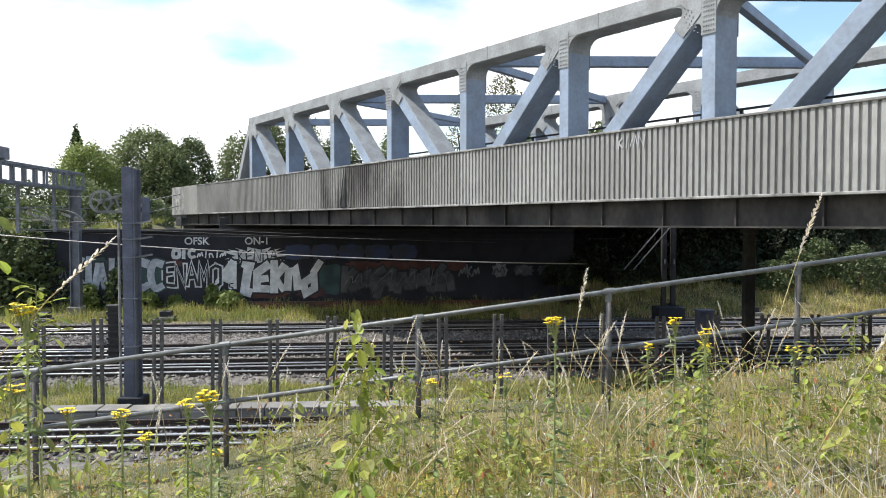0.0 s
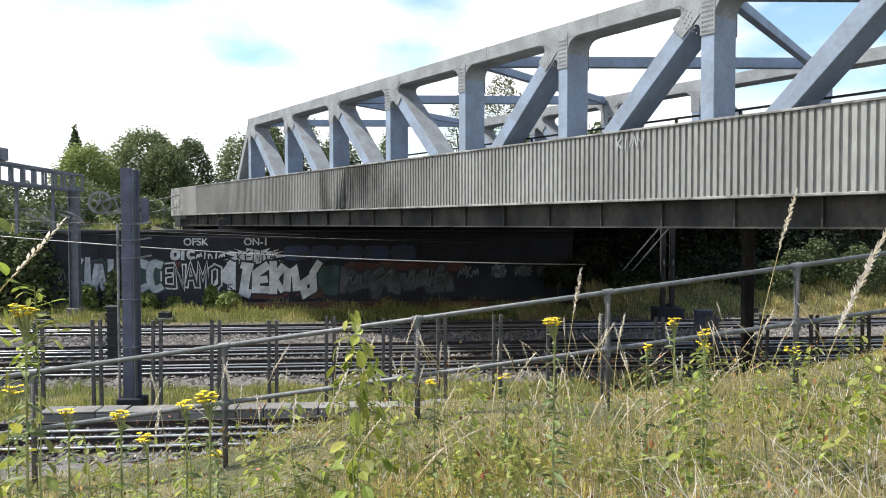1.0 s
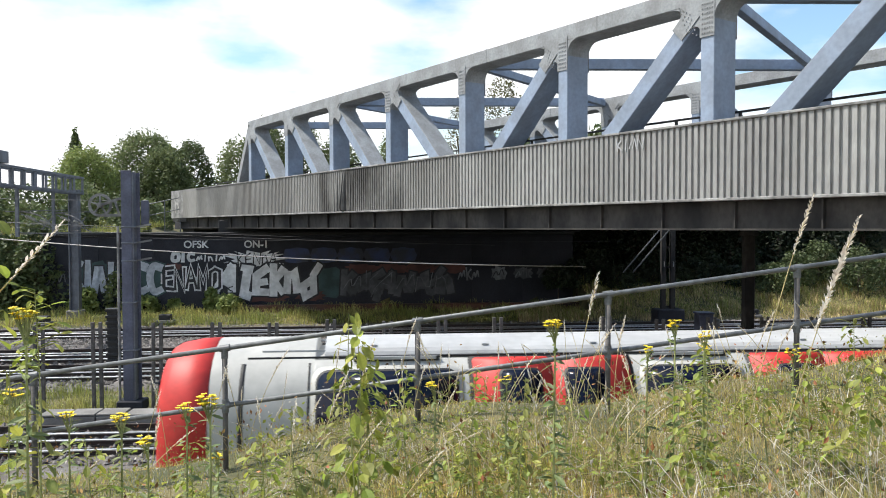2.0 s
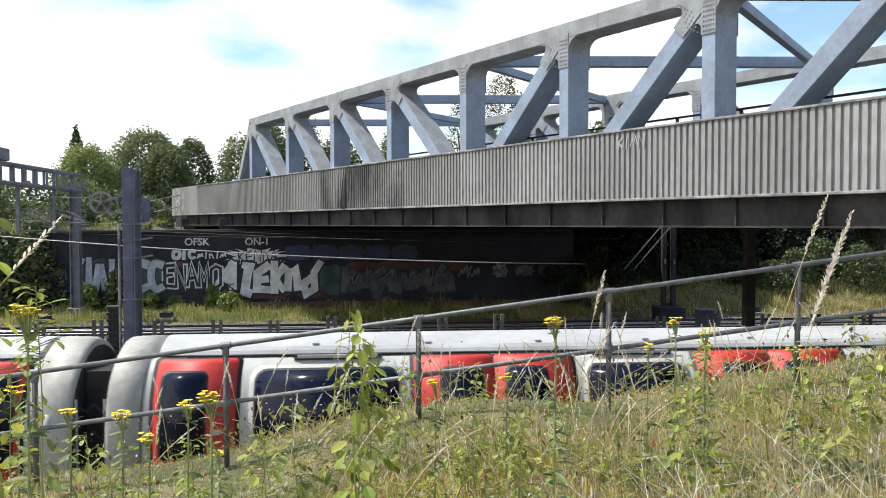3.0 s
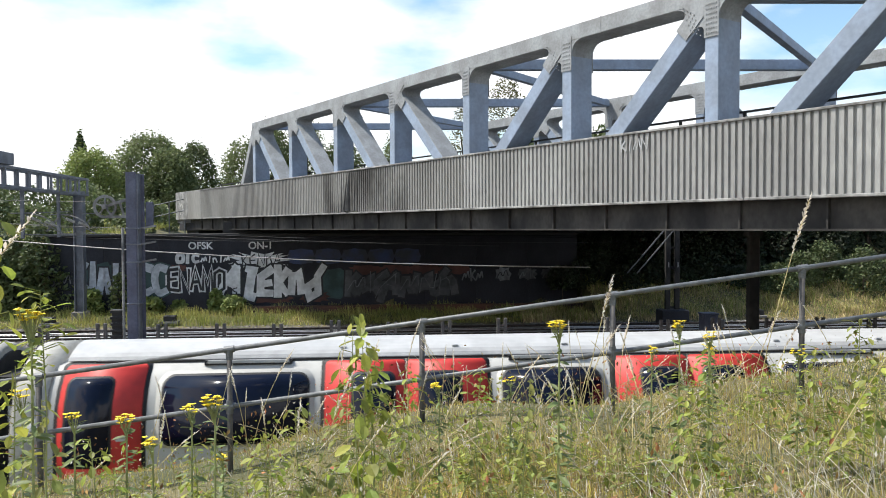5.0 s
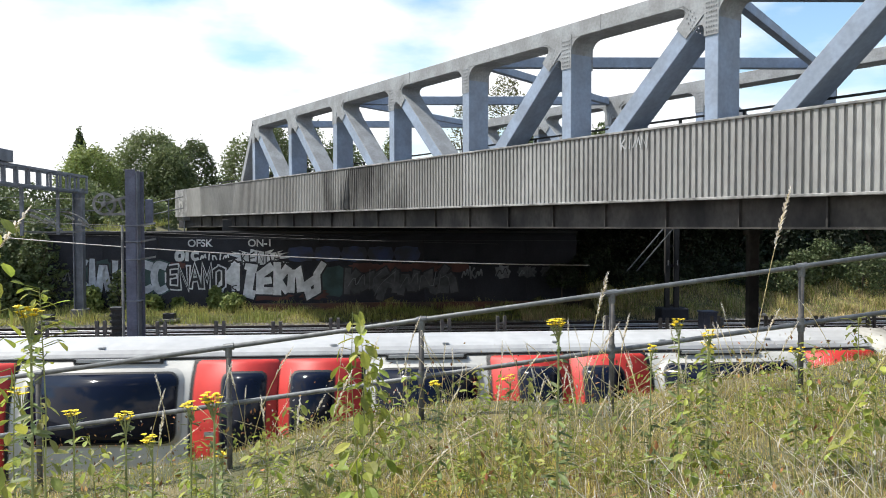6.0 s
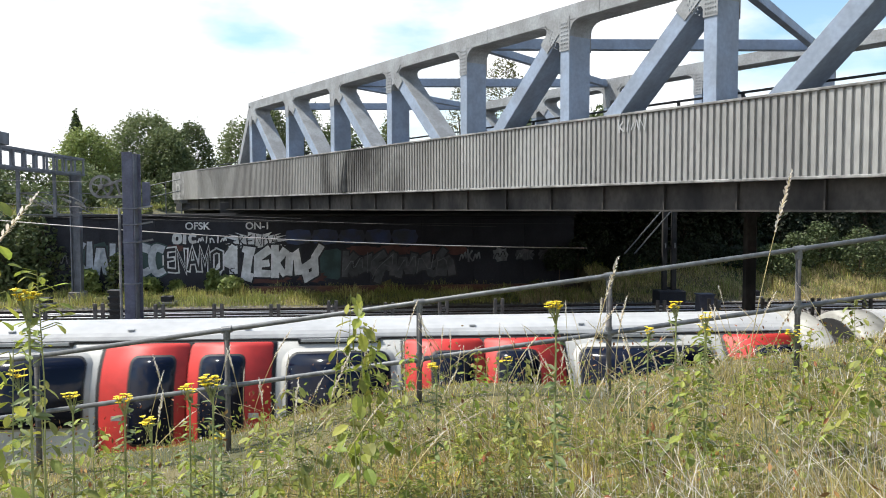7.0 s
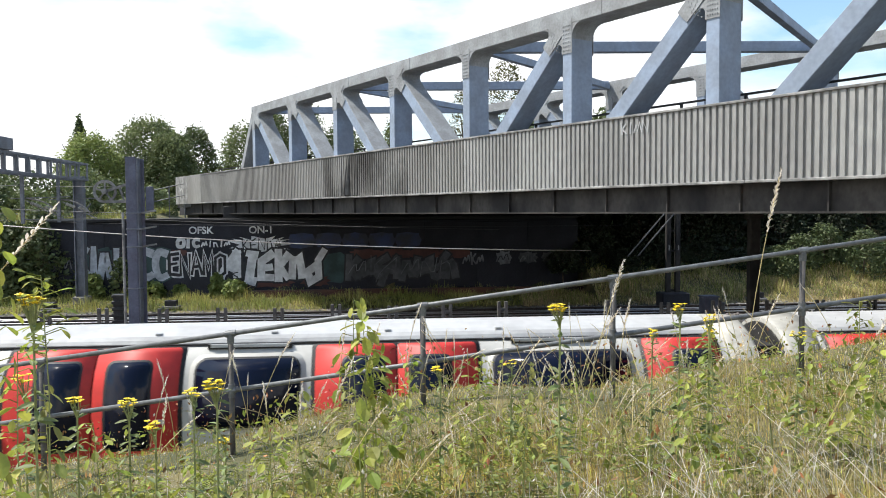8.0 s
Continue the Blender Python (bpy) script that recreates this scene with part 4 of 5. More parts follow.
# ---- column with tension wheel ----
def build_column():
    ob = thing("steel_column", near_track(-8.42, 21.6, -0.15), "tall blue-grey steel H column with tension wheel beside the track", "column")
    bm = bmesh.new()
    box(bm, (-0.06, -0.14, 3.22), (0.27, 0.035, 6.44), 0.006)
    part("front_flange", bm, M_POLE, ob)
    bm = bmesh.new()
    box(bm, (0.10, 0.02, 3.2), (0.03, 0.30, 6.4))
    part("web", bm, M_MAST, ob, "pale grey web")
    bm = bmesh.new()
    box(bm, (0.05, 0.18, 3.2), (0.30, 0.035, 6.4), 0.006)
    part("back_flange", bm, M_POLE, ob)
    for z in (4.93, 4.5, 4.02, 2.9, 1.6):
        bm = bmesh.new()
        box(bm, (-0.01, 0.0, z), (0.39, 0.36, 0.035), 0.006)
        band = part("band", bm, M_MAST, ob)
        if z > 3:
            bm = bmesh.new()
            bar(bm, (0.16, -0.1, z), (0.56, -0.05, z + 0.07), 0.05, 0.05)
            part("bracket", bm, M_LIP, band)
    bm = bmesh.new()
    box(bm, (0, 0, 0.1), (0.7, 0.6, 0.3), 0.03)
    part("base", bm, M_DARKCONC, ob)
    bm = bmesh.new()
    c = Vector((-0.82, 0.1, 5.52))
    for k in range(28):
        a, b = 2 * math.pi * k / 28, 2 * math.pi * (k + 1) / 28
        bar(bm, c + Vector((math.cos(a) * 0.28, 0, math.sin(a) * 0.28)), c + Vector((math.cos(b) * 0.28, 0, math.sin(b) * 0.28)), 0.07, 0.045, up=(0, 1, 0))
    for k in range(5):
        a = 2 * math.pi * k / 5 + 0.3
        bar(bm, c, c + Vector((math.cos(a) * 0.27, 0, math.sin(a) * 0.27)), 0.035, 0.05, up=(0, 1, 0))
    tube(bm, c - Vector((0, 0.08, 0)), c + Vector((0, 0.08, 0)), 0.07)
    wheel = part("tension_wheel", bm, M_LIP, ob, "pale spoked tension wheel")
    bm = bmesh.new()
    bar(bm, c, (-0.2, 0.05, 5.72), 0.05, 0.07)
    bar(bm, c + Vector((0.1, 0, -0.28)), (-0.2, 0.05, 5.25), 0.05, 0.07)
    bar(bm, (-0.42, 0.05, 5.66), (-0.30, 0.05, 5.25), 0.05, 0.05)
    part("wheel_arm", bm, M_LIP, wheel)
    bm = bmesh.new()
    tube(bm, (-0.30, -0.1, 0.0), (-0.30, -0.1, 4.95), 0.035)
    part("conduit", bm, M_LIP, ob)
    bm = bmesh.new()
    box(bm, (0.33, 0.2, 5.32), (0.2, 0.06, 0.66), 0.01)
    part("junction_box", bm, M_POLE, ob)


build_column()


def build_marker():
    ob = thing("track_post", near_track(-11.4, 27.6, -0.15), "short black ribbed post between the tracks", "post")
    bm = bmesh.new()
    box(bm, (0, 0, 1.05), (0.34, 0.3, 2.1), 0.02)
    part("core", bm, M_BLACK, ob)
    for k in range(9):
        bm = bmesh.new()
        box(bm, (0, 0, 0.3 + 0.22 * k), (0.42, 0.38, 0.11), 0.015)
        part("rib", bm, M_BLACK, ob)


build_marker()


def build_track_box(x, y, wide):
    ob = thing("track_box", near_track(x, y, -0.1), "small dark lineside equipment box on a slab", "equipment box", "lineside boxes")
    bm = bmesh.new()
    box(bm, (0, 0, 0.06), (wide * 1.4, 0.6, 0.14), 0.02)
    part("slab", bm, M_CONC, ob)
    bm = bmesh.new()
    box(bm, (0, 0, 0.27), (wide, 0.4, 0.3), 0.03)
    part("housing", bm, M_BLACK, ob)


build_track_box(-14.1, 40.6, 0.6)
build_track_box(-20.0, 40.0, 0.55)
build_track_box(16.5, 42.6, 0.7)


# ---- overhead line gantry ----
def build_gantry():
    ob = thing("line_gantry", near_track(-19.08, 41.5, -0.1), "grey steel overhead line gantry across the tracks", "gantry")
    bm = bmesh.new()
    for dx in (-0.22, 0.22):
        box(bm, (dx, 0, 3.4), (0.05, 0.42, 6.8), 0.006)
    box(bm, (0, 0, 3.4), (0.42, 0.03, 6.8))
    part("leg", bm, M_MAST, ob)
    bm = bmesh.new()
    box(bm, (0, 0, 0.25), (0.75, 0.7, 0.6), 0.04)
    part("footing", bm, M_CONC, ob)
    bm = bmesh.new()
    for dx in (-0.22, 0.22):
        box(bm, (dx, -26, 3.4), (0.05, 0.42, 6.8), 0.006)
    part("leg", bm, M_MAST, ob)
    for z in (6.62, 7.42):
        for dx in (-0.3, 0.3):
            bm = bmesh.new()
            box(bm, (dx, -12.9, z), (0.12, 26.6, 0.12), 0.008)
            part("beam_chord", bm, M_MAST, ob)
    for k in range(23):
        for dx in (-0.3, 0.3):
            bm = bmesh.new()
            box(bm, (dx, 0.35 - 1.16 * k, 7.02), (0.08, 0.13, 0.76))
            part("beam_post", bm, M_MAST, ob)
        bm = bmesh.new()
        box(bm, (0, 0.35 - 1.16 * k, 7.42), (0.6, 0.08, 0.08))
        part("cross_tie", bm, M_MAST, ob)
    for k, y in enumerate((-2.7, -6.67)):
        bm = bmesh.new()
        box(bm, (0, y, 5.55), (0.13, 0.13, 2.2))
        drop = part("drop_tube", bm, M_MAST, ob)
        bm = bmesh.new()
        pipe(bm, [(1.45 * math.sin(1.35 * q / 8), y + 0.1, 5.55 - 0.85 * (1 - math.cos(1.35 * q / 8))) for q in range(9)], 0.035, 6)
        part("curved_arm", bm, M_LIP, drop, "pale curved registration arm")
        bm = bmesh.new()
        bar(bm, (0, y + 0.05, 4.62), (2.3, y + 0.3, 4.58), 0.05, 0.05)
        bar(bm, (0.15, y + 0.05, 5.45), (1.7, y + 0.2, 4.62), 0.045, 0.045)
        bar(bm, (1.45, y + 0.15, 5.35), (0.95, y + 0.15, 4.75), 0.06, 0.06)
        bar(bm, (-0.5, y, 5.55), (2.0, y + 0.1, 5.62), 0.04, 0.04)
        part("registration_arm", bm, M_GALV, drop)
        for a in (0.3, 0.9):
            bm = bmesh.new()
            pipe(bm, [(a + 0.035 * j, y + 0.1, 5.45 - 0.3 * a - 0.015 * j) for j in range(13)], [0.085 if j % 2 else 0.035 for j in range(13)], 10)
            part("insulator", bm, M_CREAM, drop)
    bm = bmesh.new()
    box(bm, (0.1, -9.0, 7.75), (0.7, 1.2, 0.5), 0.02)
    part("equipment_box", bm, M_MAST, ob)


build_gantry()


def wire(points, r, label, mat=None):
    bm = bmesh.new()
    pipe(bm, points, r, 5)
    solid("overhead_wire", bm, mat or M_WIRE, label, "wire", "overhead wires")


def span(p, q, sag, n=14):
    p, q = Vector(p), Vector(q)
    return [p.lerp(q, k / n) - Vector((0, 0, sag * 4 * (k / n) * (1 - k / n))) for k in range(n + 1)]


wire(span((-17.0, 24.4, 4.75), (4.6, 25.6, 3.48), 0.25), 0.016, "pale contact wire strung under the bridge", M_WIRE)
wire(span((-20.5, 34.0, 4.9), (2.0, 30.5, 4.05), 0.1), 0.006, "thin dark catenary wire over the tracks", M_WIRED)
wire(span((-24.0, 36.5, 5.3), (-6.5, 36.5, 4.3), 0.1), 0.007, "thin dark catenary wire over the tracks", M_WIRED)
wire(span((-24.0, 31.5, 5.4), (-8.0, 21.8, 4.75), 0.05), 0.007, "thin dark catenary wire to the column", M_WIRED)
wire(span((-24.0, 32.5, 6.2), (-9.1, 21.9, 5.5), 0.05), 0.006, "thin dark catenary wire to the tension wheel", M_WIRED)
wire(span((-24.0, 38.5, 4.55), (9.0, 40.5, 4.0), 0.2), 0.006, "thin dark catenary wire over the tracks", M_WIRED)


# ---- under the bridge ----
def build_pier(x, y, wide, label):
    ob = thing("bridge_column", near_track(x, y, -0.2), label, "column", "columns under the bridge")
    # Shaft and cap colour hold the shade of the deck above.
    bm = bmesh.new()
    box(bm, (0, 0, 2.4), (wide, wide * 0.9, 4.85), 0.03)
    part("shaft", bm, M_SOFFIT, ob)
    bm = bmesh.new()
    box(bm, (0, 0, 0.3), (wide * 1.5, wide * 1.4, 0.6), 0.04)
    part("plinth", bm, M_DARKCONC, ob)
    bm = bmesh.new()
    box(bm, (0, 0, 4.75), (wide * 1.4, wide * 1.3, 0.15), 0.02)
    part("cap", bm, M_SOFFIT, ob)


build_pier(9.2, 24.0, 0.31, "dark steel column carrying the bridge, shade in its colour")


def build_mast():
    ob = thing("line_mast", near_track(11.37, 40.2, -0.1), "grey twin-channel overhead line mast, bridge shade put into its colour", "mast")
    # Near-black girder colour stands in for bridge shade on the mast.
    for dx in (-0.26, 0.22):
        bm = bmesh.new()
        box(bm, (dx, 0, 2.6), (0.24, 0.2, 5.2), 0.01)
        part("channel", bm, M_SOFFIT, ob)
    for k in range(5):
        bm = bmesh.new()
        box(bm, (-0.08, 0, 0.8 + k), (0.5, 0.05, 0.1))
        part("batten", bm, M_SOFFIT, ob)
    bm = bmesh.new()
    box(bm, (0, 0, 0.3), (1.4, 1.0, 0.8), 0.05)
    part("plinth", bm, M_DARKCONC, ob)
    for dx in (0.0, 0.5):
        bm = bmesh.new()
        bar(bm, (-0.45 + dx, -0.2, 4.75), (-2.39 + dx, -0.2, 2.55), 0.05, 0.05)
        part("stay", bm, M_GALV, ob)
    for dx in (-0.26, 0.22):
        bm = bmesh.new()
        box(bm, (dx + 0.02, -0.11, 2.95), (0.05, 0.02, 0.26))
        part("mast_plate", bm, M_LIP, ob, "small blank white plate")


build_mast()


def build_cabinet():
    ob = thing("trackside_cabinet", near_track(9.9, 27.0 + 2.35 + 9.9 * TT, -0.15), "grey trackside equipment cabinet beside the rails", "cabinet")
    bm = bmesh.new()
    box(bm, (0, 0, 0.8), (0.55, 0.5, 1.6), 0.02)
    part("body", bm, M_POLE, ob)
    bm = bmesh.new()
    box(bm, (0.5, 0, 0.7), (0.16, 0.3, 1.4), 0.02)
    part("pillar", bm, M_GALV, ob)
    bm = bmesh.new()
    box(bm, (0, 0, 1.63), (0.62, 0.56, 0.06), 0.01)
    part("lid", bm, M_POLE, ob)


build_cabinet()


def build_trough():
    ob = thing("cable_trough", near_track(-4.2, 20.2, -0.2), "low concrete cable trough with lids beside the track", "cable trough")
    for k in range(16):
        bm = bmesh.new()
        box(bm, (-5.4 + 0.68 * k, 0, 0.16), (0.66, 0.62, 0.32), 0.02)
        part("trough_unit", bm, M_CONC, ob)
        bm = bmesh.new()
        box(bm, (-5.4 + 0.68 * k, 0, 0.35), (0.65, 0.66, 0.05), 0.012)
        lid = part("lid", bm, M_CONC, ob)
        lid.rotation_euler = (0, random.uniform(-0.01, 0.01), random.uniform(-0.02, 0.02))


build_trough()


def build_fence_steps():
    ob = thing("bank_railing", near_track(-17.6, 52.5, 4.4), "grey tubular railing up the bank beside the bridge", "railing")
    for k in range(4):
        bm = bmesh.new()
        tube(bm, (-1.6 + k, 0, 0), (-1.6 + k, 0, 1.9 + 0.22 * k), 0.04)
        part("post", bm, M_GALV, ob)
    for h in (1.1, 1.85):
        bm = bmesh.new()
        tube(bm, (-1.6, 0, h), (1.4, 0, h + 0.66), 0.035)
        part("rail", bm, M_GALV, ob)


build_fence_steps()


# ---- trees and shrubs ----
def foliage(rng, h, r, low, count, leaf, cone, seed):
    """Leaves through an uneven crown, thickest near its rough outline, with gaps."""
    n = count * 3
    f = rng.uniform(0, 1, n)
    a = rng.uniform(0, 2 * math.pi, n)
    z = h * (low + (1.0 - low) * f)
    if cone:
        env = r * (1.04 - f) * 1.05
    else:
        env = r * np.sqrt(np.clip(1 - ((f - 0.42) / 0.6) ** 2, 0.02, 1))
    out = np.empty(n)
    keep = np.empty(n, bool)
    for i in range(n):
        ca, sa = math.cos(a[i]), math.sin(a[i])
        big = noise.noise((ca * 1.6 + seed * 3.7, sa * 1.6, z[i] * 1.9 / r))
        fine = noise.noise((ca * 4.5 + seed, sa * 4.5 + 7.0, z[i] * 4.6 / r))
        out[i] = env[i] * (0.86 + 0.34 * big + 0.24 * fine)
        keep[i] = fine + big > -0.42
    q = out * np.sqrt(rng.uniform(0.22, 1.06, n))
    c = np.stack([np.cos(a) * q, np.sin(a) * q, z + rng.normal(0, 0.04 * h, n)], 1)[keep][:count]
    m = len(c)
    t1 = rng.normal(size=(m, 3)) * np.array([1, 1, 0.7])
    t1 /= np.linalg.norm(t1, axis=1)[:, None]
    t2 = np.cross(t1, rng.normal(size=(m, 3)))
    t2 /= np.linalg.norm(t2, axis=1)[:, None] + 1e-6
    s = leaf * rng.uniform(0.45, 1.25, m)[:, None]
    v = np.stack([c - t1 * s, c + t2 * s * 0.55, c + t1 * s, c - t2 * s * 0.55], 1).reshape(-1, 3)
    return v.tolist(), [(4 * i, 4 * i + 1, 4 * i + 2, 4 * i + 3) for i in range(m)]


def tree(x, y, z, h, r, mat, seed, label, leaf=0.22, count=5000, low=0.3, name="tree", cone=False):
    rng = np.random.default_rng(seed)
    ob = thing(name, pose(x, y, z), label, name, "trees beyond the railway" if name == "tree" else "shrubs on the railway banks")
    bm = bmesh.new()
    tube(bm, (0, 0, -0.6), (0, 0, h * 0.6), 0.028 * h, 0.012 * h, 8)
    for k in range(6):
        a = rng.uniform(0, 6.28)
        tube(bm, (0, 0, h * (0.2 + 0.06 * k)), (math.cos(a) * r * 0.6, math.sin(a) * r * 0.6, h * (0.5 + 0.07 * k)), 0.012 * h, 0.003 * h, 6)
    part("trunk", bm, M_BARK, ob)
    v, f = foliage(rng, h, r, low, count, leaf, cone, seed)
    raw("crown", v, f, mat, ob)
    return ob


GREEN = "leafy green deciduous tree beyond the railway"
tree(-32.0, 70, 3.8, 8.9, 2.5, M_LEAFD, 21, "slender dark pointed conifer beyond the railway", 0.14, 5500, 0.1, cone=True)
tree(-30.6, 71, 3.8, 7.2, 1.5, M_LEAFD, 34, "small dark pointed conifer beyond the railway", 0.14, 3500, 0.1, cone=True)
tree(-29.4, 66, 3.0, 7.9, 3.3, M_LEAFB2, 22, "pale yellow-green leafy tree beyond the railway", 0.13, 17000, 0.05)
tree(-26.6, 72, 3.0, 9.7, 4.4, M_LEAF, 23, GREEN, 0.14, 22000, 0.1)
tree(-24.2, 70, 3.0, 8.3, 3.0, M_LEAF, 24, GREEN, 0.14, 15000, 0.1)
tree(-23.2, 74, 3.0, 9.2, 2.7, M_LEAFD, 25, "dark green leafy tree beyond the railway", 0.15, 9000, 0.15)
tree(-20.2, 80, 3, 10.0, 3.0, M_LEAF, 32, GREEN, 0.16, 9000, 0.1)
tree(-18.3, 84, 3, 12.0, 3.2, M_LEAF, 26, GREEN, 0.16, 11000, 0.1)
tree(-15.0, 86, 3, 12.2, 3.4, M_LEAF, 27, GREEN, 0.16, 12000, 0.1)
tree(-11.3, 88, 3, 11.2, 3.0, M_LEAF, 28, GREEN, 0.16, 10000, 0.1)
tree(-5.5, 88, 4, 10.5, 2.0, M_LEAF, 29, GREEN, 0.18, 5000, 0.1)
tree(4.8, 64, 4, 12.2, 2.4, M_LEAFO, 30, "thin olive-green tree seen through the bridge", 0.11, 5200, 0.2)
tree(1.6, 66, 4, 10.8, 1.6, M_LEAFO, 31, "thin olive-green tree seen through the bridge", 0.11, 2600, 0.2)
SHRUB = "dense green shrub on the railway bank"
for i, (x, y, z, h, r, m) in enumerate((
        (-22.3, 44.0, -0.2, 4.9, 1.4, 1), (-21.2, 44.4, -0.2, 3.2, 0.9, 0), (-23.6, 43.4, -0.2, 3.4, 1.3, 0), (-25.5, 43.6, -0.2, 5.4, 2.2, 1), (-23.4, 46.5, -0.2, 5.6, 2.2, 0), (-28.5, 47, -0.2, 6.6, 3.0, 1), (-34, 60, 3.5, 4.5, 3.2, 0), (-30, 57, 3.5, 4.2, 2.8, 1), (-27, 59, 3.5, 4.4, 2.8, 0), (-24, 57, 3.5, 3.6, 2.4, 1), (-21.5, 58, 3.5, 3.2, 2.0, 0),
        (-32, 50, 2.6, 4.0, 2.6, 0), (-29, 50, 3.0, 4.2, 2.4, 1), (-26, 50, 3.0, 3.2, 2.2, 0), (-23.0, 50, 3.2, 2.8, 2.0, 1), (-20.2, 51, 3.2, 2.4, 1.6, 0),
        (-30.0, 45.0, -0.2, 4.8, 2.4, 1), (-26.6, 44.8, -0.2, 4.6, 2.0, 1), (-24.2, 44.6, -0.2, 4.4, 1.6, 1), (-22.6, 44.2, -0.2, 3.6, 1.2, 0), (-18.0, 44.2, 0.0, 2.2, 0.9, 0),
        (-14.9, 44.6, 0.0, 0.8, 0.5, 2), (-12.9, 44.6, 0.0, 1.3, 0.45, 2), (-19.6, 43.6, 0.0, 1.4, 0.9, 2), (-11.8, 44.0, 0, 1.0, 0.8, 2), (-16.4, 44.0, 0, 0.9, 0.9, 2))):
    tree(x, y, z, h, r, (M_LEAF, M_LEAFD, M_LEAFB2)[m], 60 + i, SHRUB, 0.15, 2600 if r > 1.2 else 900, 0.08, "shrub")
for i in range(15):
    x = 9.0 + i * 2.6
    tree(x, 49.5 + (i % 3) * 1.6 + x * TT, 1.2, 5.2 + (i % 4) * 0.5, 2.3, M_LEAFK, 90 + i, "shrub on the bank under the bridge, shade in its leaf colour", 0.16, 2600, 0.05, "shrub")
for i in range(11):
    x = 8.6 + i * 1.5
    tree(x, 47.3 + (i % 2) * 0.9 + x * TT, 1.5, 3.6 + (i % 3) * 0.4, 1.7, M_LEAFK, 140 + i, "shrub on the bank under the bridge, shade in its leaf colour", 0.13, 3400, 0.02, "shrub")
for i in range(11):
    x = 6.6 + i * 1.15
    tree(x, 44.9 + (i % 3) * 0.4 + x * TT, 1.2, 1.3 + (i % 3) * 0.35, 1.0, M_LEAFK, 200 + i, "low shrub on the bank under the bridge, shade in its leaf colour", 0.10, 1500, 0.02, "shrub")
for i in range(7):
    x = 18.5 + i * 2.2
    tree(x, 45.6 + x * TT, 1.2, 1.3 + (i % 3) * 0.4, 1.0, M_LEAFD, 120 + i, SHRUB, 0.11, 900, 0.05, "shrub")


for i in range(10):
    x = 18.8 + i * 1.7
    tree(x, 43.8 + (i % 3) * 0.7 + x * TT, 0.9 + (i % 3) * 0.3, 1.7 + (i % 4) * 0.3, 1.2, M_LEAFD, 160 + i, SHRUB, 0.09, 2200, 0.03, "shrub")


# Unseen trees added behind the bridge so their crowns darken the bank.
for i in range(15):
    x = 4.0 + (i % 8) * 3.4 + (i // 8) * 1.7
    tree(x, 50.5 + (i // 8) * 4.5 + x * TT, 2.2, 7.6 + (i % 3) * 0.4, 3.2, M_LEAFD, 180 + i, "unseen broad-crowned tree added behind the bridge to shade the bank", 0.24, 8000, 0.36)


# ---- grass and weeds ----
def blades(name, count, area, height, width, mat, seed, label, lean=0.35, patch=0.35, track=False):
    rng = np.random.default_rng(seed)
    x = rng.uniform(area[0], area[1], count)
    y = rng.uniform(area[2], area[3], count)
    if track:
        y = y + x * TT
    z = np.array([ground_height(a, b) for a, b in zip(x, y)])
    h = height * rng.uniform(0.3, 1.0, count) * (1 - patch + patch * (np.sin(x * 2.1 + 1.3 * y) + np.sin(x * 0.9 - 2.2 * y + 1.0)) * 0.7)
    h = np.maximum(h, height * 0.2)
    if not track:
        h = h * np.clip(0.68 + 0.06 * x, 0.5, 0.78) * np.clip(1.95 - 0.26 * y, 0.28, 1.0)
    a = rng.normal(2.6, 1.5, count)
    w = width * rng.uniform(0.6, 1.3, count)
    bend = lean * h * rng.uniform(0.05, 1.0, count) ** 1.5 * 1.6
    dx, dy = np.cos(a), np.sin(a)
    px, py = np.cos(a + 1.57 + rng.normal(0, 0.6, count)), np.sin(a + 1.57 + rng.normal(0, 0.6, count))
    verts = np.empty((count, 7, 3))
    for k, (f, g, q) in enumerate(((0.0, 0.0, 1.0), (0.45, 0.18, 0.85), (0.8, 0.55, 0.55))):
        for j, sg in ((0, -1), (1, 1)):
            verts[:, 2 * k + j, 0] = x + dx * bend * g + sg * px * w * q
            verts[:, 2 * k + j, 1] = y + dy * bend * g + sg * py * w * q
            verts[:, 2 * k + j, 2] = z - 0.03 + h * f
    verts[:, 6, 0], verts[:, 6, 1], verts[:, 6, 2] = x + dx * bend, y + dy * bend, z + h * (1 - 0.25 * bend / np.maximum(h, 1e-3))
    faces = []
    for i in range(count):
        b = 7 * i
        faces += [(b, b + 1, b + 3, b + 2), (b + 2, b + 3, b + 5, b + 4), (b + 4, b + 5, b + 6)]
    ob = raw(name, verts.reshape(-1, 3).tolist(), faces, mat, None, label)
    return tagged(ob, kind="stuff", category="grass")


blades("meadow_grass", 80000, (-5.4, 6.2, 1.8, 8.6), 0.46, 0.0032, M_GRASS, 5, "tall green summer grass on the embankment", 0.5)
blades("turf", 46000, (-5.6, 6.4, 4.6, 9.2), 0.30, 0.0034, M_GRASS, 25, "dense short grass along the crest of the bank", 0.8, 0.3)
blades("fine_grass", 26000, (-5.4, 6.2, 3.0, 8.4), 0.58, 0.0017, M_GRASSY, 15, "fine pale green grass on the embankment", 0.7)
blades("dry_grass", 34000, (-5.4, 6.2, 2.2, 8.6), 0.60, 0.0018, M_STRAW, 6, "dry straw-coloured grass on the embankment", 0.9)
blades("near_grass", 24000, (-5.4, 6.2, -3.0, 1.9), 0.32, 0.0032, M_GRASS, 26, "short trodden grass where the viewer stands", 0.6)
blades("arching_hay", 7500, (-5.4, 6.2, 2.6, 8.4), 0.85, 0.0026, M_SEED, 16, "arching pale hay stems on the embankment", 1.3, 0.2)
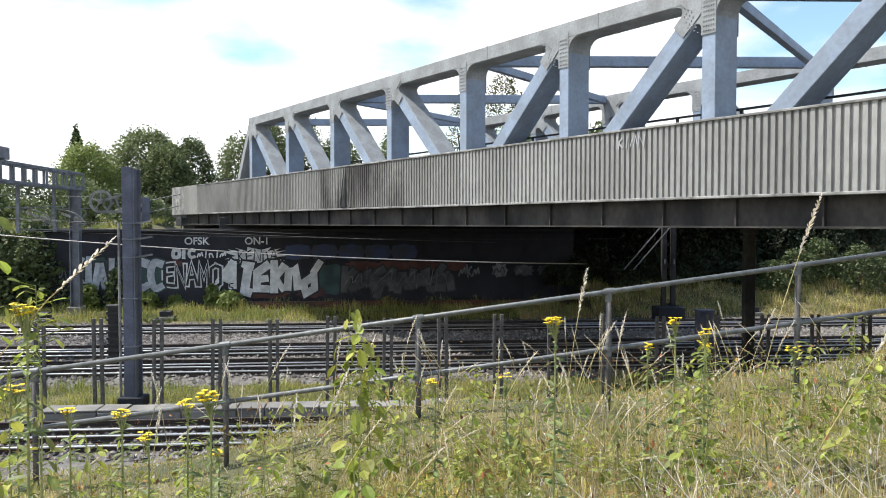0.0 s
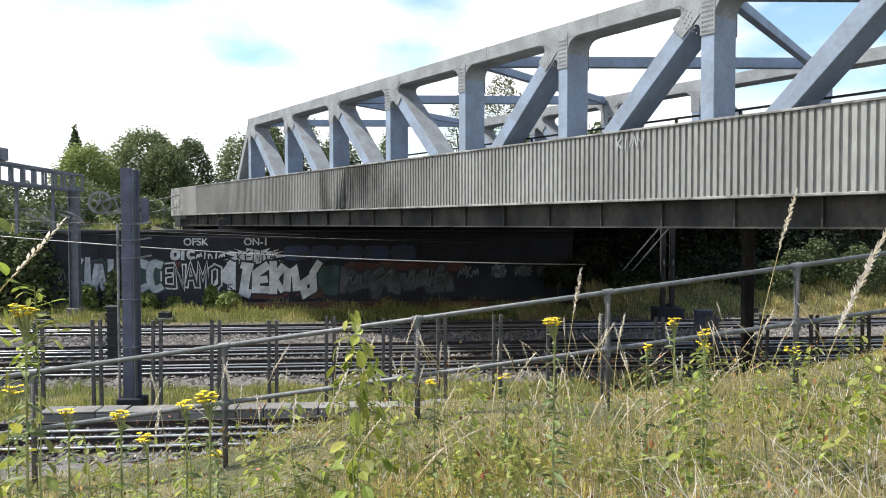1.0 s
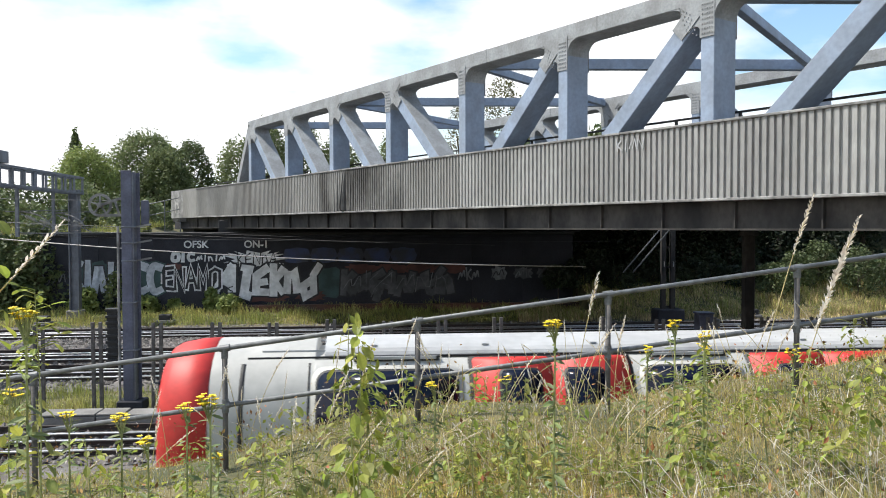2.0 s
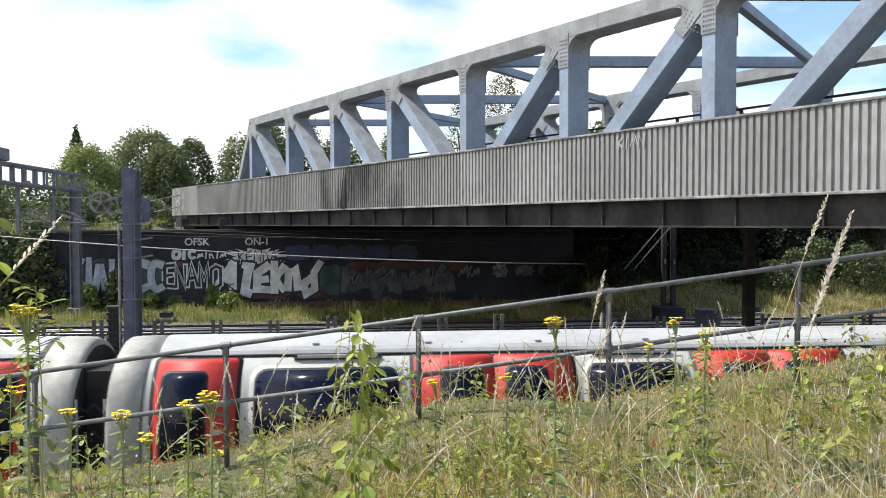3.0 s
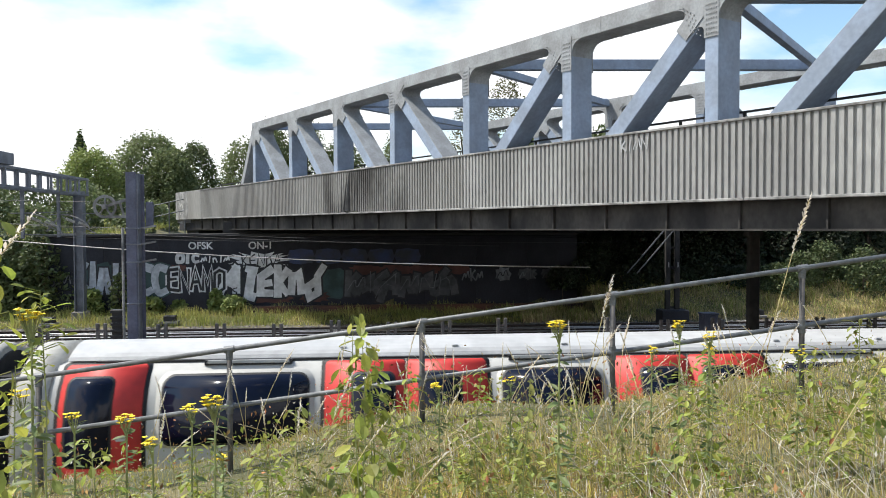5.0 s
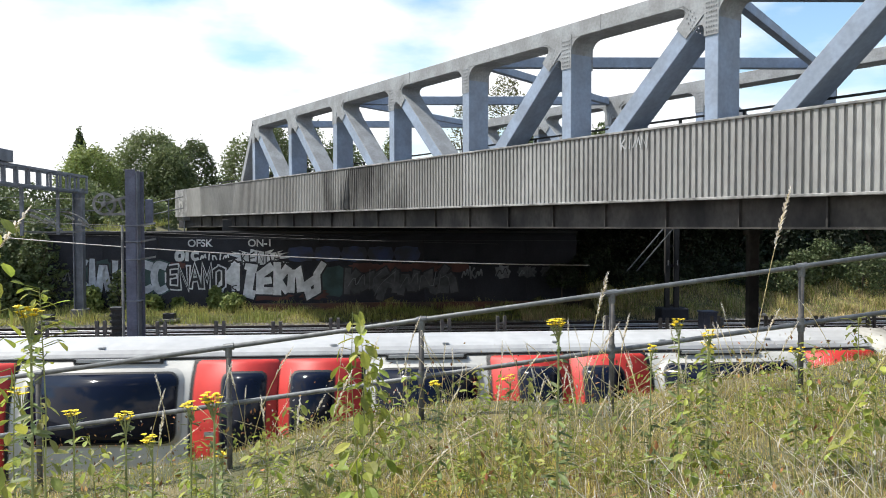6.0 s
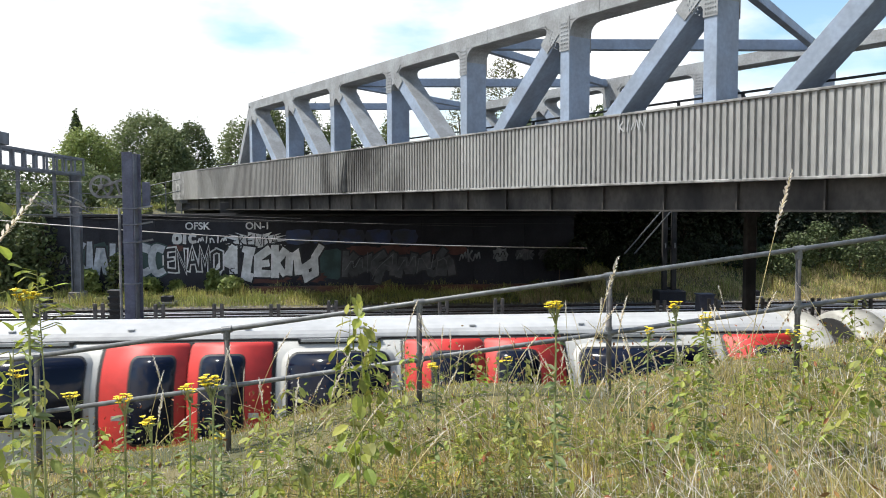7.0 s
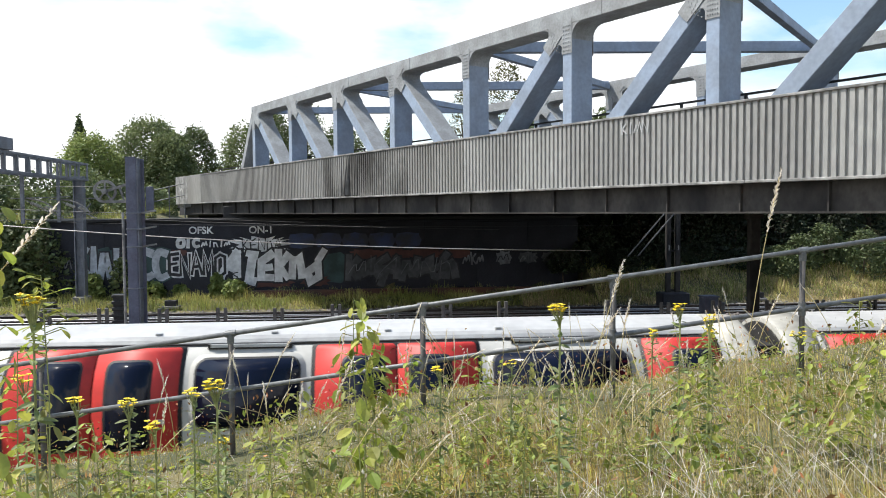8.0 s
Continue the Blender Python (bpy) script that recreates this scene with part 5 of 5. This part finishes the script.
blades("lineside_grass", 26000, (-14.0, 14.0, 21.1, 25.0), 0.5, 0.008, M_VERGE, 7, "rough grass between the tracks", 0.6, 0.5, True)
blades("verge_grass", 26000, (-26.0, 26.0, 41.2, 46.0), 0.75, 0.014, M_VERGE, 8, "rough green grass along the far verge", 0.6, 0.4, True)
blades("straw_verge", 16000, (4.0, 30.0, 40.8, 45.0), 0.6, 0.014, M_STRAW, 9, "dry straw-coloured grass along the far verge", 0.6, 0.4, True)
blades("bank_grass", 9000, (-30.0, -18.6, 46.6, 56.0), 0.7, 0.02, M_VERGE, 10, "rough green grass on the bank top", 0.6, 0.4, True)


def leaf_shape(bm, m, size, wide=0.55, fold=0.25):
    pts = [(0, 0), (0.25, 0.8), (0.6, 1.0), (0.85, 0.6), (1.0, 0.0)]
    mid = [bm.verts.new(m @ Vector((u * size, 0, -0.12 * size * u * u))) for u, _ in pts]
    for sg in (-1, 1):
        rim = [bm.verts.new(m @ Vector((u * size, sg * w * size * wide * 0.5, fold * w * size * wide * 0.5 - 0.12 * size * u * u))) for u, w in pts[1:4]]
        bm.faces.new((mid[0], mid[1], rim[0]))
        bm.faces.new((mid[1], mid[2], rim[1], rim[0]))
        bm.faces.new((mid[2], mid[3], rim[2], rim[1]))
        bm.faces.new((mid[3], mid[4], rim[2]))


def leafy_plant(x, y, top, seed, leaf=0.09, count=16, mat=None, name="leafy_weed", label="leafy green weed on the embankment", spread=0.16, droop=25.0, low=0.3, lean=(0.0, 0.0)):
    rng = np.random.default_rng(seed)
    z = ground_height(x, y)
    h = top - z
    ob = thing(name, pose(x, y, z), label, "weed", "weeds on the embankment")
    bm = bmesh.new()
    pts = [Vector((lean[0] * f * f + 0.02 * math.sin(5 * f + seed), lean[1] * f * f, h * f)) for f in (-0.03, 0.25, 0.5, 0.75, 1.0)]
    pipe(bm, pts, [0.005, 0.0045, 0.0035, 0.0025, 0.0015])
    part("stem", bm, M_STEM, ob)
    bm = bmesh.new()
    for k in range(count):
        f = low + (1 - low) * (k + 0.5) / count
        c = Vector((lean[0] * f * f + 0.02 * math.sin(5 * f + seed), lean[1] * f * f, h * f))
        a = rng.uniform(0, 6.28)
        r = spread * (1.15 - f) * rng.uniform(0.2, 1.0)
        p = c + Vector((math.cos(a) * r, math.sin(a) * r, 0.3 * r))
        tube(bm, c, p, 0.0018, seg=4)
        m = Matrix.Translation(p) @ Euler((rng.uniform(-0.4, 0.4), radians(droop) + rng.uniform(-0.5, 0.6), a)).to_matrix().to_4x4()
        leaf_shape(bm, m, leaf * rng.uniform(0.6, 1.15) * (1.1 - 0.4 * f))
    part("leaves", bm, mat or M_LEAFB, ob)
    return ob


def ragwort(x, y, top, seed, heads=9, size=0.035):
    rng = np.random.default_rng(seed)
    z = ground_height(x, y)
    h = top - z
    ob = thing("ragwort", pose(x, y, z), "tall ragwort with flat yellow flower heads", "wildflower", "ragwort on the embankment")
    bm = bmesh.new()
    tube(bm, (0, 0, -0.03), (0.01, 0, h * 0.93), 0.0065, 0.004, 6)
    ends = []
    for k in range(heads):
        a = rng.uniform(0, 6.28)
        r = size * 1.5 * math.sqrt(rng.uniform(0, 1))
        e = Vector((math.cos(a) * r, math.sin(a) * r, h - rng.uniform(0, 0.035)))
        ends.append(e)
        tube(bm, (0.01, 0, h * 0.93 - 0.04 * rng.uniform(0, 1)), e, 0.0016, seg=4)
    tagged(part("stem", bm, M_STEM, ob), kind="stuff")
    bm = bmesh.new()
    for k in range(52):
        f = rng.uniform(0.3, 0.97)
        a = rng.uniform(0, 6.28)
        m = Matrix.Translation((0.01 * f, 0, h * f)) @ Euler((rng.uniform(-0.6, 0.6), rng.uniform(-0.6, 0.5), a)).to_matrix().to_4x4()
        leaf_shape(bm, m, 0.085 * (1.15 - 0.62 * f) * rng.uniform(0.7, 1.3), 0.32)
    part("leaves", bm, M_WEED, ob)
    bm = bmesh.new()
    for e in ends:
        for j in range(9):
            a = 6.283 * j / 9
            d = Vector((math.cos(a), math.sin(a), 0.12)) * size * 0.46
            n = Vector((-math.sin(a), math.cos(a), 0)) * size * 0.15
            v = [bm.verts.new(e + d * 0.3 - n), bm.verts.new(e + d - n), bm.verts.new(e + d + n), bm.verts.new(e + d * 0.3 + n)]
            bm.faces.new(v)
        bmesh.ops.create_icosphere(bm, subdivisions=1, radius=size * 0.24, matrix=Matrix.Translation(e) @ Matrix.Diagonal((1, 1, 0.7, 1)))
    part("flower_head", bm, M_YELLOW, ob, "bright yellow flowers")
    return ob


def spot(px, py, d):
    """A place at distance d, fitted to the camera's view by its pixel."""
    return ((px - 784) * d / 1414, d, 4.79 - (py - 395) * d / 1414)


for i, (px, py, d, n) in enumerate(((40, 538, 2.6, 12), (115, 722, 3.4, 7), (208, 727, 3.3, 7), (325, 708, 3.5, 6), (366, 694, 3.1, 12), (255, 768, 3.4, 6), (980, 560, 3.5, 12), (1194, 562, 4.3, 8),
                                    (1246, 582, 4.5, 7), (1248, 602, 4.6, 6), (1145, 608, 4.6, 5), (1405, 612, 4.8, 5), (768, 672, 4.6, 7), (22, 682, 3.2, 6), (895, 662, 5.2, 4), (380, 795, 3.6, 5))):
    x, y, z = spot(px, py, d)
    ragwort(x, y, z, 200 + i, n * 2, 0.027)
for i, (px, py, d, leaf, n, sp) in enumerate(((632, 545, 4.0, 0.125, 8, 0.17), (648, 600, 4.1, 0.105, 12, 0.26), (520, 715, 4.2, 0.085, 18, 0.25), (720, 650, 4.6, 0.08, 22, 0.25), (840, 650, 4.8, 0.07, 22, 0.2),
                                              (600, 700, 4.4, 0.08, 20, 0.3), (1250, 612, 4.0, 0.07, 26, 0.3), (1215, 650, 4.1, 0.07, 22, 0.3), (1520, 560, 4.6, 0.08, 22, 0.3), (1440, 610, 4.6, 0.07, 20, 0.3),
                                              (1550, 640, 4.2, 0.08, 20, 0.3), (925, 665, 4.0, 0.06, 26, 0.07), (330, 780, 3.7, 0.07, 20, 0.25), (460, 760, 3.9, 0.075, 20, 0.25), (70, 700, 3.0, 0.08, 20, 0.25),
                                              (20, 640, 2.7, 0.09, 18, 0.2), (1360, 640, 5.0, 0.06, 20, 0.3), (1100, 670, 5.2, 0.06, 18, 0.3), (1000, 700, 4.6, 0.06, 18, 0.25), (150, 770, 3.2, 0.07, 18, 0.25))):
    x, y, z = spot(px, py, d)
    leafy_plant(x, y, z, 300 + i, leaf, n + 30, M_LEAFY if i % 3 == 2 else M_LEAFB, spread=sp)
rw = np.random.default_rng(91)
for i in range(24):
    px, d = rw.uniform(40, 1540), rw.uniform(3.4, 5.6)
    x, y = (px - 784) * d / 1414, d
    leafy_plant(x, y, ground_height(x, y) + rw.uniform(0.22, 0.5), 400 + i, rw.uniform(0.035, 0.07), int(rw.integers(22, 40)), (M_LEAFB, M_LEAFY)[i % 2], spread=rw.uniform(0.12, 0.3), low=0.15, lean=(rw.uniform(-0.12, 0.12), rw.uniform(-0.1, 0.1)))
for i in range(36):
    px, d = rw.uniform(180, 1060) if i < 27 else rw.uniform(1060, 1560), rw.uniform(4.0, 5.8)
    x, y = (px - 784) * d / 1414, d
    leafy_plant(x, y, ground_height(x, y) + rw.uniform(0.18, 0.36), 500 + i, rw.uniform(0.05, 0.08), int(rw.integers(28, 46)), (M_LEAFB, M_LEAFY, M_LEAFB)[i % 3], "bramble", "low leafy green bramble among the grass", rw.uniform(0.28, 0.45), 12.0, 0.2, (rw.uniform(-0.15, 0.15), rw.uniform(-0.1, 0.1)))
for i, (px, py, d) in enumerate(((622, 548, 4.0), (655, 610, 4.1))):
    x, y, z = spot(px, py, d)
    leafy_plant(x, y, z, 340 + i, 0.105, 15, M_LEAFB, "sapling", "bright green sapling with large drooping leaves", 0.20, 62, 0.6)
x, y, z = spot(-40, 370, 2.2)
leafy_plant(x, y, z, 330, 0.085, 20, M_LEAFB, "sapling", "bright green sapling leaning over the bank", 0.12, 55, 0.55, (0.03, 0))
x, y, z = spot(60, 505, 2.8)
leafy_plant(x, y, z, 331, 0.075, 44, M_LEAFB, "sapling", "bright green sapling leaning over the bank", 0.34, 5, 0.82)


# ---- tall seeding grasses ----
def stalk(height, seed, head=0.16, arch=0.12, thick=0.0062, root=0.0):
    rng = np.random.default_rng(seed)
    ob = thing("seeding_grass", None, "tall dry seeding grass stalk on the embankment", "grass stalk", "tall seeding grasses")
    n = 9
    pts = [Vector((arch * height * (k / n) ** 2.6, 0, height * k / n * (1 - 0.10 * arch * (k / n) ** 3))) for k in range(n + 1)]
    bm = bmesh.new()
    pipe(bm, ([Vector((0, 0, -root))] if root else []) + pts, 0.002, 5)
    part("stem", bm, M_STRAW, ob)
    bm = bmesh.new()
    down = (pts[-1] - pts[-2]).normalized()
    for k in range(int(head / 0.005)):
        f = k * 0.005 / head
        c = pts[-1] - down * (head * (1 - f) - 0.04)
        a = rng.uniform(0, 6.28)
        d = (down + 0.55 * Vector((math.cos(a), math.sin(a), 0))).normalized()
        m = d.to_track_quat("X", "Z").to_matrix().to_4x4()
        m.translation = c
        leaf_shape(bm, m, thick * 3.2 * (0.45 + math.sin(math.pi * min(1.0, f * 0.9 + 0.08))), 0.4)
    part("seed_head", bm, M_SEED, ob)
    return ob


KINDS = [stalk(1.0, 1, 0.16, 0.10, 0.0045), stalk(0.9, 2, 0.18, 0.35, 0.0034), stalk(1.1, 3, 0.22, 0.2, 0.005), stalk(0.8, 4, 0.16, 0.6, 0.0032)]
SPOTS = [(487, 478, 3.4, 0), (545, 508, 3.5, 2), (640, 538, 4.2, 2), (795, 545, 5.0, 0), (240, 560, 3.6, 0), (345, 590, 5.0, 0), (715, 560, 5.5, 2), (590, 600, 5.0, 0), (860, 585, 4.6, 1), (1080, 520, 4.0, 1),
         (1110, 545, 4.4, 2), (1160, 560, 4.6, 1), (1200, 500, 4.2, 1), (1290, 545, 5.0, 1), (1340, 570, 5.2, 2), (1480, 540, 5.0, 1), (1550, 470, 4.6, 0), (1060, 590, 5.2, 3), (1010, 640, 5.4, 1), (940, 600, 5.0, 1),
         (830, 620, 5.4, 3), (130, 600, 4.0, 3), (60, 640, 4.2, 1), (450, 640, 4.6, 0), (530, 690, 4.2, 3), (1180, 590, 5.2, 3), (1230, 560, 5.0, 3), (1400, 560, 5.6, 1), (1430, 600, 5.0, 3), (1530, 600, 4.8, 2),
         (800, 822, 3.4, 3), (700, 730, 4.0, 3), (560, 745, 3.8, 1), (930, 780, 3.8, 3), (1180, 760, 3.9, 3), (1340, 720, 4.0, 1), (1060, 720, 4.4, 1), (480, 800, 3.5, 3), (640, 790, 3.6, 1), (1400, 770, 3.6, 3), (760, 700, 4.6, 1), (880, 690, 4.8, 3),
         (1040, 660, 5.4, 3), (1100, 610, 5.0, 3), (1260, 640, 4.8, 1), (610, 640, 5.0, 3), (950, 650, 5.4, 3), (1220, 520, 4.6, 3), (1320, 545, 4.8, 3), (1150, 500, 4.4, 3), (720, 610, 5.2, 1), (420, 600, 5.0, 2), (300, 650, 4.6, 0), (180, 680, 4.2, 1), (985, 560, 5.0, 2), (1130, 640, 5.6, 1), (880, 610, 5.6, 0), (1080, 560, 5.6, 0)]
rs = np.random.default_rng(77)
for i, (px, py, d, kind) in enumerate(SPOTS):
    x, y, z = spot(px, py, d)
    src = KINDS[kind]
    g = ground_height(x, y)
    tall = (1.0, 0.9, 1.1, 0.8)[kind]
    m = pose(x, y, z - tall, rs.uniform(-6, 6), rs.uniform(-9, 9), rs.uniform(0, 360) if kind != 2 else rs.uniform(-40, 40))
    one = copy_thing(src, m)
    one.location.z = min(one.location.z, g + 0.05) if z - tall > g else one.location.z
for k, src in enumerate(KINDS):
    x, y, z = spot((230, 660, 1300, 900)[k], (600, 640, 600, 660)[k], 5.0)
    src.matrix_world = pose(x, y, ground_height(x, y) - 0.02, 0, (4, -6, 5, 3)[k], (10, 160, 20, 200)[k])

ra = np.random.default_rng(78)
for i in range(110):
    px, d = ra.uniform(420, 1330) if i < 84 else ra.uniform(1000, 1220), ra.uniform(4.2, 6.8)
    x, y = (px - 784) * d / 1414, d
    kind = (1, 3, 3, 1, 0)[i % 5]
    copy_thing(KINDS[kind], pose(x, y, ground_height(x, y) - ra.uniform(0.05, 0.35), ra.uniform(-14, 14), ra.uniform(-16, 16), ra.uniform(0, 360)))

SWAYING = []


def swaying(px, d, height, rows, seed, head, thick, arch=0.06, drop=None):
    x, y = (px - 784) * d / 1414, d
    g = ground_height(x, y)
    z = g if drop is None else 4.79 - drop
    SWAYING.append((stalk(height, seed, head, arch, thick, max(0.05, z - g + 0.05)), (x, y, z), rows))


swaying(1290, 3.6, 1.58, [(0.0, 11.4), (0.5, 8.8), (1.0, 7.5), (1.5, 8.6), (2.2, 11), (2.8, 12.6), (3.0, 12.4), (3.2, 10.5), (3.5, 9.8), (4.0, 8.1), (4.5, 10.5), (5.2, 8.5), (5.8, 7.4), (6.0, 5.7), (6.5, 3.0), (7.0, 6.3), (7.5, 6.7), (8.0, 4.0)], 41, 0.30, 0.0062, drop=1.42)
swaying(1330, 3.2, 1.52, [(0.0, 27), (0.5, 25), (1.0, 17.5), (1.5, 11.9), (2.2, 13.5), (2.8, 15.2), (3.0, 11.5), (3.2, 8.4), (3.5, 8.0), (4.0, 17.2), (4.5, 27), (5.2, 28), (6.0, 28), (6.5, 27), (7.0, 28), (7.5, 27), (8.0, 26)], 42, 0.50, 0.0085, drop=1.45)
swaying(985, 3.8, 1.36, [(0.0, 2.5), (0.5, 3), (1.0, 1.5), (1.5, 4), (2.2, 5), (3.0, 6), (3.5, 6), (4.0, 7), (4.5, 7), (5.2, 7), (6.0, 6), (6.5, 8), (7.0, 8.5), (7.5, 9), (8.0, 9)], 43, 0.22, 0.006, drop=1.6)
swaying(-273, 2.6, 2.02, [(0.0, 4.3), (0.5, 2.5), (1.0, -0.3), (1.5, 0.0), (2.2, -0.8), (2.8, -1.5), (3.0, -0.8), (3.2, -0.2), (3.5, 0.0), (4.0, -0.3), (4.5, -3.3), (5.2, -3.6), (5.8, -3.7), (6.0, -4), (6.5, -2.5), (7.0, -3), (7.5, -3), (8.0, -1.5)], 44, 0.28, 0.006, 0.35)


def flecks(name, count, mat, size, seed, label, lift=(0.15, 0.5)):
    rng = np.random.default_rng(seed)
    x, y = rng.uniform(-5, 6, count), rng.uniform(2.4, 8.0, count)
    verts, faces = [], []
    for i in range(count):
        c = Vector((x[i], y[i], ground_height(x[i], y[i]) + rng.uniform(*lift)))
        q = Euler(rng.uniform(0, 6.28, 3)).to_matrix()
        b = len(verts)
        s = size * rng.uniform(0.5, 1.4)
        verts += [c + q @ Vector(v) * s for v in ((-1, 0, 0), (0, -0.45, 0.1), (1, 0, 0), (0, 0.45, 0.1))]
        faces += [(b, b + 1, b + 2), (b, b + 2, b + 3)]
    tagged(raw(name, verts, faces, mat, None, label), kind="stuff", category="weeds")


flecks("clover_leaves", 6500, M_LEAFY, 0.016, 51, "small green weed leaves in the grass", (0.03, 0.26))
flecks("broad_leaves", 1500, M_LEAFB, 0.032, 54, "broad green weed leaves in the grass", (0.05, 0.30))
flecks("dead_flower_heads", 1500, M_DEAD, 0.019, 52, "brown dead flower heads in the grass", (0.25, 0.55))
flecks("white_seed_tufts", 520, M_SEED, 0.014, 53, "white seed tufts in the grass", (0.25, 0.55))


def motions():
    base = TRACK @ Matrix.Translation((1.26, 13.5 * CT, 0))
    for i, car in enumerate(CARS):
        car.scale = (LONG, 1, 1.026)
        walk(car, [(t, base @ Matrix.Translation((s + CAR * LONG * i, 0, 0))) for t, s in FRONT])
    for ob, (x, y, z), rows in SWAYING:
        walk(ob, [(t, pose(x, y, z, 0, lean, 0)) for t, lean in rows])


motions()
